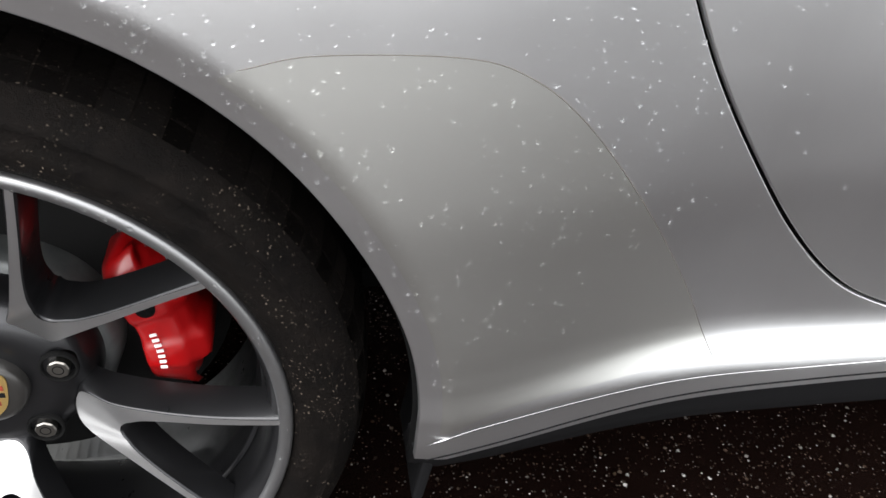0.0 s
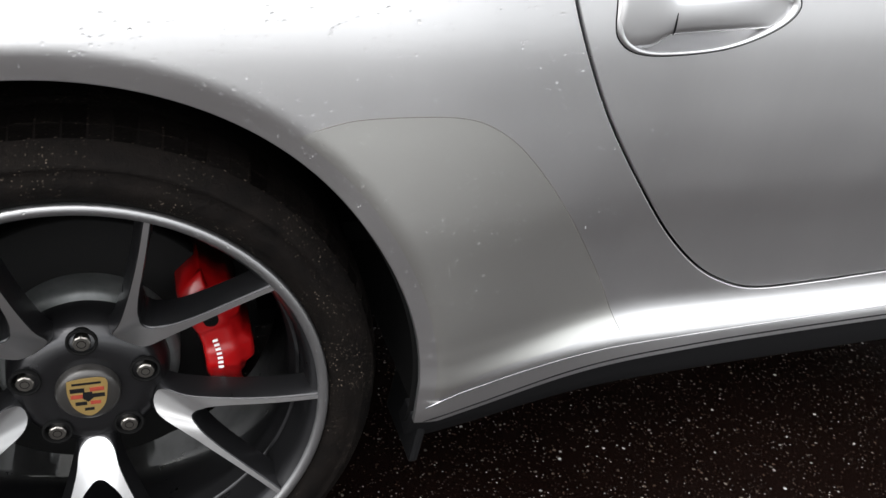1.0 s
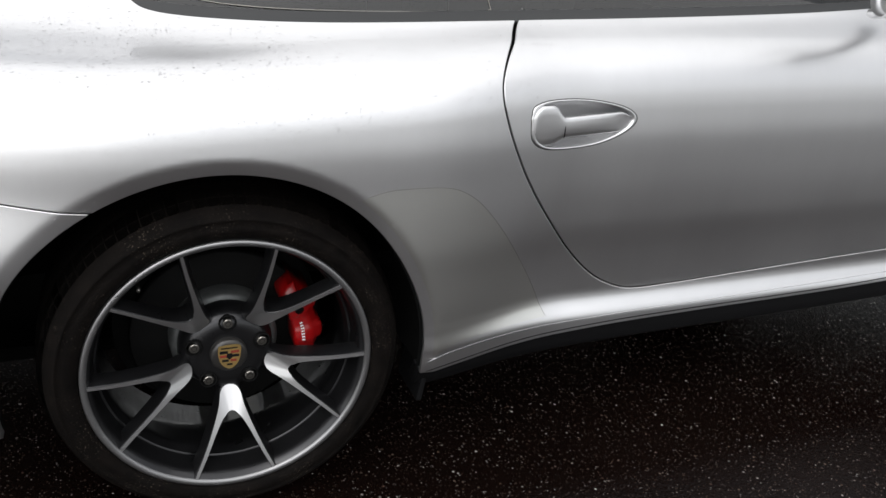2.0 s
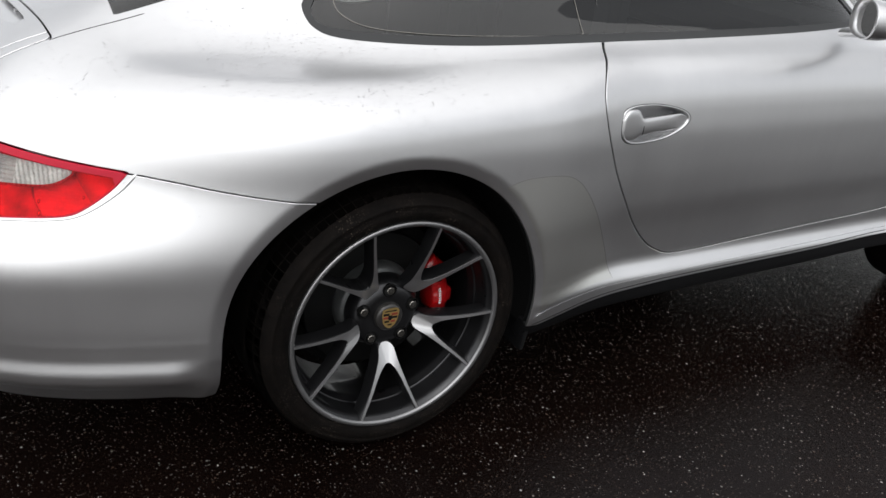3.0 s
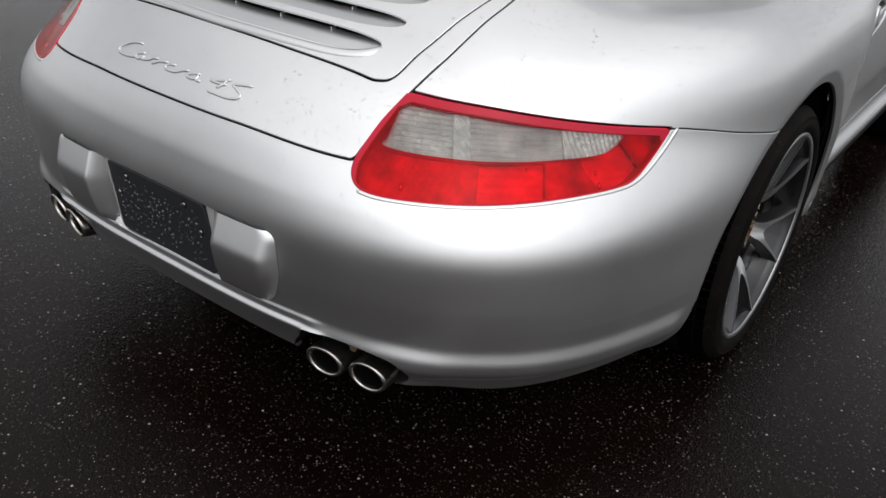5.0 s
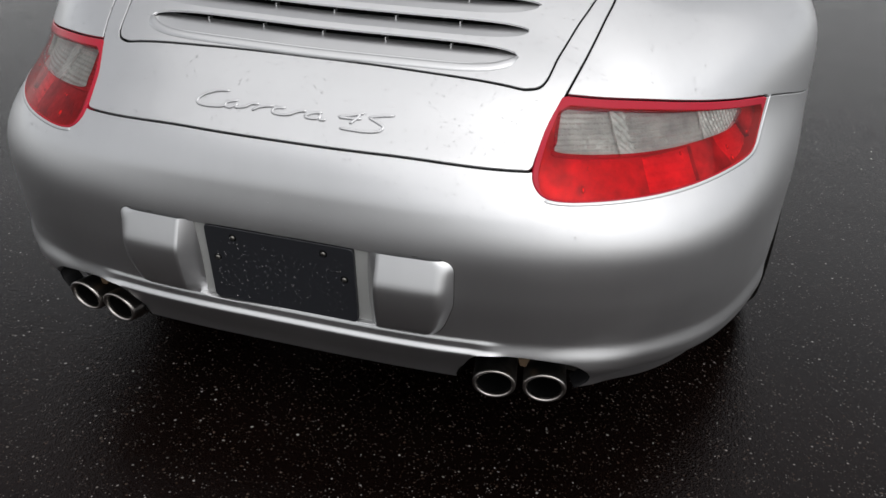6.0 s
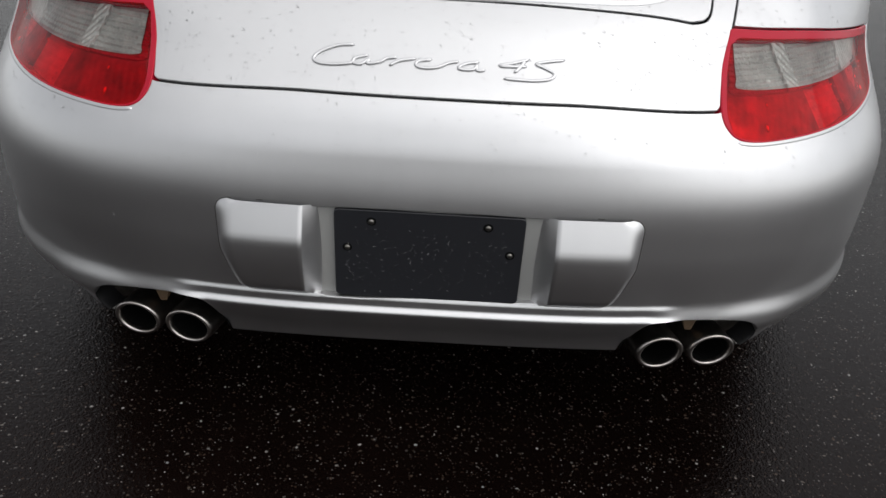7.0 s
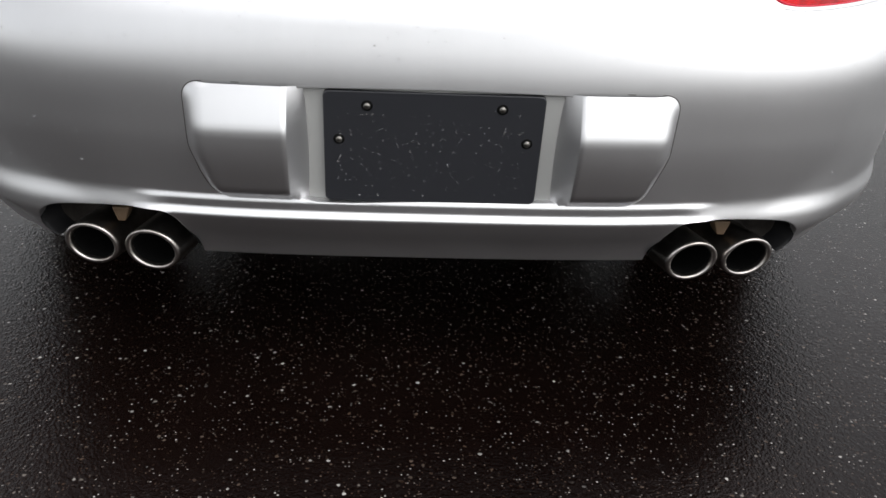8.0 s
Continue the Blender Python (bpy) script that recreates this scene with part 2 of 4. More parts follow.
flare = spline([(.10, .03), (.20, .044), (.25, .051), (.28, .053), (.312, .057), (.322, .061), (.336, .071), (.350, .079), (.365, .082), (.39, .080), (.46, .071), (.55, .057), (.65, .048), (.75, .044), (.9, .035)])
tail = spline([(.10, -.90), (.19, -.975), (.24, -.998), (.285, -1.014), (.33, -1.025), (.42, -1.044), (.50, -1.053), (.56, -1.047), (.60, -1.036), (.637, -1.020), (.69, -.975), (.738, -.930), (.79, -.872), (.84, -.80), (.90, -.68), (1.0, -.4)])
nose = spline([(.10, 3.1), (.25, 3.22), (.45, 3.28), (.60, 3.2), (.75, 2.9), (.85, 2.5), (1.0, 2.0)])
shoulder = spline([(-1.1, .80), (-.62, .875), (-.3, .892), (0, .905), (.3, .922), (.58, .945), (1.4, .955), (1.8, .93), (2.35, .86), (3.0, .68), (3.3, .5)])
roofline = spline([(-1.3, -.8), (-.9, .35), (-.7, .80), (-.55, .91), (-.4, 1.0), (-.1, 1.115), (.2, 1.21), (.5, 1.27), (.9, 1.30), (1.2, 1.28), (1.5, 1.18), (1.75, 1.02), (2.0, .86), (2.3, .60), (2.8, 0)])
cabin_side = spline([(.80, .76), (.93, .725), (1.05, .67), (1.2, .58), (1.32, .50)])
def body(x, y, z):
    """Signed distance-like field of the car's hull, negative inside."""
    y = np.abs(y)
    w = door_side(z) + flare(z) * step(.74, .28, x) + .02 * step(1.7, 2.2, x)
    up = step(.48, .70, z)
    w = w * (1 - .04 * step(-.1, -.75, x))
    n = 3.35 - .85 * up
    back = np.clip(-x, 0, None) / -tail(z)
    front = np.clip(x - 2.1, 0, None) / np.maximum(nose(z) - 2.1, .2)
    wall = (((y / w) ** n + back ** n + front ** n) ** (1 / n) - 1) * .9
    top = (z - shoulder(x) + .05 * y * y) * .95
    hull = smax(wall, top, .10)
    a = cabin_side(z) * (1 - .36 * step(.5, -.6, x) - .1 * step(1.2, 2.1, x))
    ch = smax((y - a) * .9, (z - roofline(x) + .12 * y * y) * .85, .14)
    return smin(hull, ch, .055 + .11 * step(.68, -.1, x))
def cast(o, d, far=3.0, n=120):
    """Where rays from inside o along d leave the hull."""
    o, d = np.broadcast_arrays(np.asarray(o, float), np.asarray(d, float))
    lo, hi = np.zeros(len(d)), np.full(len(d), far)
    for _ in range(25):
        mid = (lo + hi) / 2
        p = o + d * mid[:, None]
        inside = body(p[:, 0], p[:, 1], p[:, 2]) < 0
        lo, hi = np.where(inside, mid, lo), np.where(inside, hi, mid)
    return o + d * lo[:, None]

def weld(v, quads):
    key, first, back = np.unique(np.round(v, 5), axis=0, return_index=True, return_inverse=True)
    f = back.reshape(-1)[quads]
    polys = []
    for q in f:
        p = [a for i, a in enumerate(q) if a != q[i - 1]]
        if len(p) > 2:
            polys.append(tuple(p))
    return v[first], polys


def spans(*parts):
    out = [np.arange(a, b - 1e-9, s) for a, b, s in parts]
    return np.append(np.concatenate(out), parts[-1][1])


def hull_grid():
    """A quad skin of the whole car, cast outwards from an axis inside it."""
    ax, bx, az = -.50, 2.5, .50
    low = spans((-55, -34, 1.5), (-34, -26, .42), (-26, -14, .2), (-14, -8, .36), (-8, 27, .36), (27, 42, .8), (42, 90, 1.2))
    ring = np.radians(np.concatenate([low, 180 - low[-2::-1]]))
    xs = spans((ax, .50, .008), (.50, 1.0, .012), (1.0, bx, .03))
    verts, quads, base = [], [], 0

    def patch(o, d, shape):
        nonlocal base
        verts.append(cast(o, d))
        n = np.arange(shape[0] * shape[1]).reshape(shape) + base
        quads.append(np.stack([n[:-1, :-1], n[:-1, 1:], n[1:, 1:], n[1:, :-1]], -1).reshape(-1, 4))
        base += shape[0] * shape[1]

    x, a = np.meshgrid(xs, ring, indexing="ij")
    patch(np.stack([x, 0 * x, 0 * x + az], -1).reshape(-1, 3), np.stack([0 * a, -np.cos(a), np.sin(a)], -1).reshape(-1, 3), x.shape)
    for at, sign, step_ in ((ax, -1, .7), (bx, 1, 3.0)):
        lon, a = np.meshgrid(np.radians(spans((0, 180, step_))), np.radians(low), indexing="ij")
        d = np.stack([sign * np.cos(a) * np.sin(lon), -np.cos(a) * np.cos(lon), np.sin(a)], -1).reshape(-1, 3)
        patch(np.array([[at, 0, az]]), d, lon.shape)
        if sign < 0:
            quads[-1] = quads[-1][:, ::-1]
    v, f = weld(np.concatenate(verts), np.concatenate(quads))
    return v, [p[::-1] for p in f]


def normals(v, e=1e-3):
    g = np.stack([body(*(v + e * u).T) - body(*(v - e * u).T) for u in np.eye(3)], -1)
    return g / (np.linalg.norm(g, axis=1)[:, None] + 1e-9)


def flow(*pts, n=10):
    """Samples of a soft curve through points (Catmull-Rom)."""
    p = [np.array(q, float) for q in pts]
    p = [2 * p[0] - p[1], *p, 2 * p[-1] - p[-2]]
    out = []
    for i in range(1, len(p) - 2):
        for t in np.arange(n) / n:
            a, b, c, d = p[i - 1:i + 3]
            out.append(.5 * (2 * b + (c - a) * t + (2 * a - 5 * b + 4 * c - d) * t * t + (3 * b - a - 3 * c + d) * t ** 3))
    return out + [p[-2]]


def inside(u, w, outline):
    """Signed distance to a closed outline, positive inside."""
    o = np.array(outline)
    d, odd = np.full(len(u), 9.0), np.zeros(len(u), bool)
    for a, b in zip(o, np.roll(o, -1, 0)):
        e = b - a
        t = np.clip(((u - a[0]) * e[0] + (w - a[1]) * e[1]) / max(e @ e, 1e-12), 0, 1)
        d = np.minimum(d, np.hypot(u - a[0] - t * e[0], w - a[1] - t * e[1]))
        if a[1] != b[1]:
            odd ^= ((a[1] > w) != (b[1] > w)) & (u < a[0] + (w - a[1]) / (b[1] - a[1]) * e[0])
    return np.where(odd, d, -d)


door_line = flow((.585, .945), (.545, .913), (.511, .883), (.493, .854), (.487, .825), (.494, .787), (.519, .725), (.562, .648), (.617, .571), (.687, .485), (.753, .420), (.811, .383), (.875, .364), (1.0, .365)) + flow((1.0, .365), (1.45, .386), (1.78, .402), (1.86, .43), (1.88, .50), (1.86, .70), (1.84, .86), (1.80, .99))
door_outline = door_line + [np.array((1.3, 1.0)), np.array((.585, .99))]
window_outline = flow((-.134, .965), (-.132, .945), (-.122, .928), (-.096, .916), (-.035, .912), (.09, .914), (.293, .920), (.58, .927), (.84, .933), (1.18, .943), (1.46, .954), (1.66, .962)) + flow((1.66, .962), (1.50, 1.07), (1.34, 1.17), (1.15, 1.215), (.9, 1.228), (.5, 1.21), (.2, 1.16), (0, 1.08), (-.09, 1.02), (-.134, .965))
handle_outline = flow((.548, .775), (.556, .797), (.60, .806), (.682, .803), (.758, .787), (.786, .764), (.762, .738), (.694, .715), (.60, .712), (.556, .732), (.548, .775))
lamp_outline = flow((27.3, .737), (31.3, .732), (37.3, .726), (43, .717), (48.6, .709), (55.5, .700), n=6) + flow((55.5, .700), (53.9, .667), (51.9, .637), (50.3, .621), (48.4, .614), (44.0, .607), (39.0, .600), (34.5, .595), (29.5, .592), (26.3, .592), (24.5, .599), (23.7, .614), (23.6, .633), (24.2, .659), (25.4, .696), (27.3, .737), n=6)
PSI = .0163
lamp_top = spline([(20, .745), (27.3, .737), (31.3, .732), (37.3, .726), (43, .717), (48.6, .709), (55.5, .700), (60, .69)])
lamp_outline = [np.array((a * PSI, z)) for a, z in lamp_outline]
clear_outline = [np.array((a * PSI, z)) for a, z in flow((27.0, .721), (31.8, .717), (37.4, .710), (43, .703), (49.0, .696), (49.5, .688), (47.4, .667), (43.2, .660), (37.6, .655), (32.3, .654), (26.2, .659), (26.2, .675), (27.0, .721), n=6)]
seam_height = spline([(0, .643), (10, .643), (23.4, .634), (25, .66), (40, .69), (55.6, .699), (59.7, .692), (65.8, .676), (72.3, .660), (76.4, .651), (90, .63), (180, .6)])
lid_edge = spline([(-1.1, .415), (-.97, .420), (-.90, .432), (-.86, .447), (-.82, .459), (-.78, .469), (-.72, .482), (-.64, .492), (-.5, .492)])
grille_outline = flow((-.600, .470), (-.640, .465), (-.700, .452), (-.742, .439), (-.80, .423), (-.853, .411), (-.872, .389), (-.880, .35), (-.896, .20), (-.901, 0), (-.896, -.20), (-.880, -.35), (-.872, -.389), (-.853, -.411), (-.80, -.423), (-.742, -.439), (-.700, -.452), (-.640, -.465), (-.600, -.470))
sill_edge = spline([(.30, .25), (.375, .256), (.43, .264), (.517, .272), (.669, .280), (.863, .291), (1.46, .304), (1.9, .318), (2.1, .30)])
sill_line = spline([(.30, .265), (.376, .287), (.426, .301), (.51, .307), (.662, .308), (.858, .314), (1.26, .323), (1.82, .335), (2.1, .34)])


def arch(x, z, cx=-.012, r=.382):
    """Distance outside a wheel arch, straight-sided below the hub."""
    up = np.clip(z - .325, 0, None)
    a = np.degrees(np.arctan2(up, x - cx))
    r = r - .008 * np.exp(-((a - 28) / 22) ** 2) + .010 * np.exp(-((a - 152) / 20) ** 2)
    return np.hypot(x - cx, up) - r


def cut(v, nrm, faces, *fields):
    """Keeps the part of a skin where every field is positive."""
    quads = np.array([p if len(p) == 4 else (*p, p[-1]) for p in faces]) if isinstance(faces, list) else faces
    fields = [np.asarray(f, float) for f in fields]
    for f in fields:
        quads = quads[f[quads].max(1) > 0]
    least = np.min([f[quads].min(1) for f in fields], axis=0)
    whole, edge = quads[least > 0], quads[least <= 0]
    base = len(v)
    extra_v, extra_n, extra_f = [], [], [[] for _ in fields]
    polys = [tuple(int(i) for i in dict.fromkeys(q)) for q in edge.tolist()]
    for k in range(len(fields)):
        made, out = {}, []

        def value(g, i):
            return fields[g][i] if i < base else extra_f[g][i - base]

        def at(i):
            return (v[i], nrm[i]) if i < base else (extra_v[i - base], extra_n[i - base])

        def crossing(a, b):
            key = (min(a, b), max(a, b))
            if key not in made:
                a, b = key
                fa, fb = value(k, a), value(k, b)
                t = fa / (fa - fb)
                made[key] = base + len(extra_v)
                (pa, na), (pb, nb) = at(a), at(b)
                for g in range(k + 1, len(fields)):
                    extra_f[g].append(value(g, a) + (value(g, b) - value(g, a)) * t)
                for g in range(k + 1):
                    extra_f[g].append(0.0)
                extra_v.append(pa + (pb - pa) * t)
                extra_n.append(na + (nb - na) * t)
            return made[key]

        for p in polys:
            s = [value(k, i) > 0 for i in p]
            if all(s):
                out.append(p)
            elif any(s):
                q = []
                for i, a in enumerate(p):
                    if s[i] != s[i - 1]:
                        q.append(crossing(a, p[i - 1]))
                    if s[i]:
                        q.append(a)
                if len(q) > 2:
                    out.append(tuple(q))
        polys = out
    polys += [tuple(dict.fromkeys(q)) for q in whole.tolist()]
    av = np.concatenate([v, np.array(extra_v).reshape(-1, 3)])
    an = np.concatenate([nrm, np.array(extra_n).reshape(-1, 3)])
    used = np.unique(np.concatenate([np.array(p) for p in polys]))
    back = np.zeros(len(av), int)
    back[used] = np.arange(len(used))
    return av[used], an[used], [tuple(back[list(p)].tolist()) for p in polys]


def shell(name, skin, mat, depth=.010, edge=.0012, lift=0.0):
    """A sheet-metal panel from a skin: rounded edges that turn inwards."""
    v, nrm, faces = skin
    v = v + nrm * lift
    directed = {}
    for p in faces:
        for i, a in enumerate(p):
            directed[(p[i - 1], a)] = 1
    rim = [e for e in directed if (e[1], e[0]) not in directed]
    verts, polys = [tuple(p) for p in v], list(faces)
    if depth:
        out = np.zeros_like(v)
        for a, b in rim:
            t = v[b] - v[a]
            c = np.cross(t, nrm[a] + nrm[b])
            c = c / (np.linalg.norm(c) + 1e-12)
            out[a] += c
            out[b] += c
        ids = sorted({i for e in rim for i in e})
        at = {}
        for i in ids:
            o = out[i] / (np.linalg.norm(out[i]) + 1e-9)
            at[i] = len(verts)
            p, n = v[i], nrm[i]
            verts += [tuple(p), tuple(p + o * edge * .75 - n * edge * .3), tuple(p + o * edge - n * edge), tuple(p + o * edge - n * depth)]
        for a, b in rim:
            i, j = at[a], at[b]
            polys += [(j + k, i + k, i + k + 1, j + k + 1) for k in range(3)]
    return mesh(name, verts, polys, mat)


def build_skins():
    v, faces = hull_grid()
    n = normals(v)
    x, y, z = v.T
    w = np.abs(y)
    # the rolled lip round the wheel arches
    d = np.minimum(arch(x, z), arch(x, z, 2.35, .362))
    lip = np.clip(1 - d / .026, 0, 1.1)
    move = -.0080 * lip * (w > .6)
    # two ledges under the number plate and the soft crease of the lower bumper
    mid = step(.42, .36, w) * (x < -.6)
    move = move + mid * (.0042 * step(.326, .317, z) + .008 * step(.308, .298, z))
    move = move - mid * .020 * np.clip((.296 - z) / .070, 0, 1.3)
    side = step(.34, .40, w) * step(-.40, -.50, x)
    move = move + side * (.010 * step(.330, .286, z) - .018 * step(.284, .226, z))
    return v + n * move[:, None], n, faces


skin_v, skin_n, skin_f = build_skins()
skin_f = np.array([p if len(p) == 4 else (*p, p[-1]) for p in skin_f])
sx, sy, sz = skin_v.T
sw = np.abs(sy)
psi = np.degrees(np.arctan2(sw, -sx))
f_arch = np.where(sw > .45, np.minimum(arch(sx, sz), arch(sx, sz, 2.35, .362)), 1)
f_door = np.where(sw > .45, inside(sx, sz, door_outline), -1)
f_window = np.where(sw > .3, inside(sx, sz, window_outline), -1)
f_handle = np.where(sw > .5, inside(sx, sz, handle_outline), -1)
f_lamp = np.where(sx < -.3, inside(psi * PSI, sz, lamp_outline), -1)
f_clear = np.where(sx < -.3, inside(psi * PSI, sz, clear_outline), -1)
f_upper = np.where(sx < -.02, sz - seam_height(psi), .5)
f_lid = np.minimum(np.minimum(lid_edge(sx) - sw, -.622 - sx - .10 * (.482 - sw)), np.where(sx < 0, f_upper, -1))
f_grille = np.where((sx < -.3) & (sz > .6), inside(sx, sy, grille_outline), -1)
f_sill = np.where((sx > .2) & (sx < 2.2), sz - sill_edge(sx), sz - .215)
f_glass_front = np.minimum(np.minimum(sx - 1.28 - .25 * (1.3 - sz) , sz - .955), (.60 - .25 * (sz - .95)) - sw)
f_glass_rear = np.minimum(np.minimum(.20 - sx, sx + .50), .47 - .06 * (sx + .5) - sw)
f_glass_rear = np.where(sz > .88, f_glass_rear, -1)
notch_outline = flow((.308, .10), (.319, .226), (.336, .263), (.352, .290), (.372, .298), (.44, .297), (.515, .289), (.543, .279), (.557, .263), (.556, .244), (.545, .234), (.534, .226), (.528, .20), (.526, .10))
f_notch = np.where(sx < -.7, inside(sw, sz, notch_outline), -1)
f_low = np.where(sx < -.2, sz - .223 + .022 * step(.56, .68, sw), f_sill)
f_recess = np.where((sx < -.7), inside(sy, sz, flow((-.186, .324), (-.186, .40), (-.186, .476), (-.182, .483), (0, .486), (.182, .483), (.186, .476), (.186, .40), (.186, .324), (0, .322), (-.186, .324), n=4)), -1)

car = tagged(new("sports_car"), "silver two-door sports car, wet with rain, parked on asphalt", "car")
skin = (skin_v, skin_n, skin_f)
E = .0012
shell_skin = cut(*skin, f_upper - .0011 - E, f_arch, f_sill, -f_door - .0020 - E, -f_window, -f_lamp - .0042, -f_lid - .0016 - E, -f_glass_front, -f_glass_rear)
part("body_shell", shell("body_shell", shell_skin, silver, .007), silver, car, "silver painted quarter panels, roof and sills")
bumper_skin = cut(*skin, -f_upper - .0011 - E, f_arch, f_low, -f_lamp - .001, -f_notch, -f_recess, -.02 - skin_v[:, 0])
bumper = part("rear_bumper", shell("rear_bumper", bumper_skin, silver, .012), silver, car, "silver painted rear bumper")
lid = part("engine_lid", shell("engine_lid", cut(*skin, f_lid - .0016 - E, -f_grille - .0014 - E), silver), silver, car)
slots = [(-.826, .358), (-.771, .364), (-.714, .371), (-.660, .372)]


def slot_field(x, y, x0, half):
    u = y / half
    return .0215 * np.clip(1 - u ** 8, 0, 1) ** .6 - np.abs(x - (x0 - .036 * (1 - u * u) ** .8 if np.isscalar(u) else x0 - .036 * np.clip(1 - u * u, 0, 1) ** .8))


f_slots = np.max([np.where((np.abs(sy) < h) & (sx < -.5) & (sz > .6), slot_field(sx, sy, x0, h), -1) for x0, h in slots], axis=0)
grille = part("grille_panel", shell("grille_panel", cut(*skin, f_lid - .0016 - E, f_grille - .0014 - E, -f_slots), silver, .004), silver, lid, "silver slotted ventilation panel")
for sign in (-1, 1):
    at = sign * skin_v[:, 1]
    d = part("door", shell("door", cut(*skin, f_door - .0017 - E, -f_window, -f_handle - .001, at), silver, .006), silver, car, "silver painted door")
    if sign < 0:
        door = d
    part("side_window", shell("side_window", cut(*skin, f_window - .014, at, np.abs(skin_v[:, 0] - .585 + .16 * (sz - .93)) - .002), glass_dark, .004, .001, -.005), glass_dark, car, "dark tinted side window")
    part("window_trim", shell("window_trim", cut(*skin, f_window, .016 - f_window, at), trim_rubber, .006, .001, -.0015), trim_rubber, car, "black rubber window trim")
    lamp = tagged(new("tail_light"), "red and clear tail light cluster")
    lamp.parent = car
    slant = psi + 55 * (sz - .62) * step(43, 46, psi)
    curl = psi + 8 * (sz - .68)
    rim = f_lamp - .0022 - .0095 * np.maximum(step(.026, .014, lamp_top(psi) - sz), .6 * step(27.5, 25.5, psi) * step(.60, .625, sz))
    part("lamp_frame", shell("lamp_frame", cut(*skin, f_lamp - .0015, -rim, at), frame_red, .030, .002, .001), frame_red, lamp, "red plastic lens frame")
    for name, fields, mat, label in (("red_lens", (rim, -f_clear), lens_red, "clear red lens"), ("clear_lens", (rim + .004, f_clear), lens_clear, "clear ribbed lens")):
        lens = part(name, shell(name, cut(*skin, *fields, at), mat, .003, .0005, .0008), mat, lamp, label)
        lens.visible_shadow = False
    for a, b, mat in ((20, 35.0, red_shaded), (35.0, 41.5, red_lit), (41.5, 47.0, red_shaded), (47.0, 53.2, red_lit), (53.2, 60, red_shaded)):
        dip = -.024 if mat is red_lit else -.016
        bowl = shell("reflector", cut(*skin, f_lamp - .004, -f_clear, at, slant - a, b - slant), mat, .010, .001, dip)
        part("reflector", bowl, mat, lamp, "faceted bowl behind the red lens, light and shade in its colour")
    for a, b, mat in ((20, 32.4, prism_grey), (32.4, 33.9, prism_lit), (33.9, 43.2, prism_grey), (43.2, 55, prism_lit)):
        dip = -.008 if mat is prism_lit else -.013
        part("upper_reflector", shell("upper_reflector", cut(*skin, f_clear, at, curl - a, b - curl), mat, .010, .001, dip), mat, lamp, "ribbed bright reflector")
    f_strip = np.minimum(sill_edge(sx) - sz, sz - (sill_edge(sx) - .052))
    part("sill_strip", shell("sill_strip", cut(*skin, f_strip, f_arch - .001, at, sx - .2, 2.0 - sx, sw - .5), black, .03, .002, -.006), black, car, "black plastic sill strip")
part("windscreen", shell("windscreen", cut(*skin, f_glass_front), glass_dark, .004, .001, -.003), glass_dark, car)
part("rear_window", shell("rear_window", cut(*skin, f_glass_rear), glass_dark, .004, .001, -.003), glass_dark, car)
inner = (skin_v - skin_n * .016, skin_n, skin_f)
part("inner_shell", shell("inner_shell", cut(*inner, f_arch + .004, np.where(sx < -.2, f_low - .004, f_sill + .03), -f_window, -f_glass_front, -f_glass_rear, -f_notch - .006, -f_recess - .004, -f_handle - .002, -f_slots - .003, -f_lamp - .002), under, 0), under, car)
film_outline = flow((.235, .655), (.285, .665), (.375, .663), (.426, .645), (.475, .603), (.540, .522), (.612, .415), (.660, .327)) + flow((.660, .327), (.55, .325), (.447, .322), (.388, .300), (.34, .292)) + flow((.34, .292), (.33, .36), (.31, .46), (.28, .53), (.24, .60), (.22, .648))
f_film = np.where(sw > .5, inside(sx, sz, film_outline), -1)
part("protective_film", shell("protective_film", cut(*skin, f_film, f_arch - .018, -skin_v[:, 1]), film_mat, 0, 0, .0004), film_mat, car, "clear protective film with a faint yellow tint")


def met(origins, way, lift=0.0):
    """The hull's points and normals met from inside, many at once."""
    o = np.array(origins, float)
    p = cast(o, np.broadcast_to(np.array(way, float), o.shape))
    n = normals(p)
    p = p + n * np.reshape(lift, (-1, 1))
    return [(Vector(a), Vector(b)) for a, b in zip(p, n)]


def on_hull(pairs, lift=0.0):
    """The tail at distances from the middle and heights."""
    return met([(-.3, y, z) for y, z in pairs], (-1, 0, 0), lift)


def on_side(pairs, lift=0.0):
    return met([(x, -.3, z) for x, z in pairs], (0, -1, 0), lift)


def on_deck(pairs, lift=0.0):
    return met([(x, y, .5) for x, y in pairs], (0, 0, 1), lift)

def loft(rows, closed=False, caps=False):
    """A skin over rows of points."""
    bm = bmesh.new()
    vs = [[bm.verts.new(p) for p in r] for r in rows]
    n = len(vs[0])
    for a, b in zip(vs, vs[1:]):
        for j in range(n if closed else n - 1):
            k = (j + 1) % n
            bm.faces.new((a[j], a[k], b[k], b[j]))
    if caps:
        bm.faces.new(vs[0][::-1])
        bm.faces.new(vs[-1])
    return smoothed(bm)


# ---- wheels
face_depth = spline([(.03, -.104), (.070, -.109), (.082, -.1195), (.10, -.1315), (.13, -.1425), (.18, -.1570), (.25, -.1725)])
spoke_out = flow((.0715, 0), (.0735, .010), (.082, .0185), (.106, .0240), (.145, .0375), (.195, .0575), (.2430, .0795), n=4)
spoke_in = flow((.1130, 0), (.1142, .0045), (.1200, .0108), (.138, .0205), (.168, .0342), (.207, .0530), (.2455, .0722), n=4)


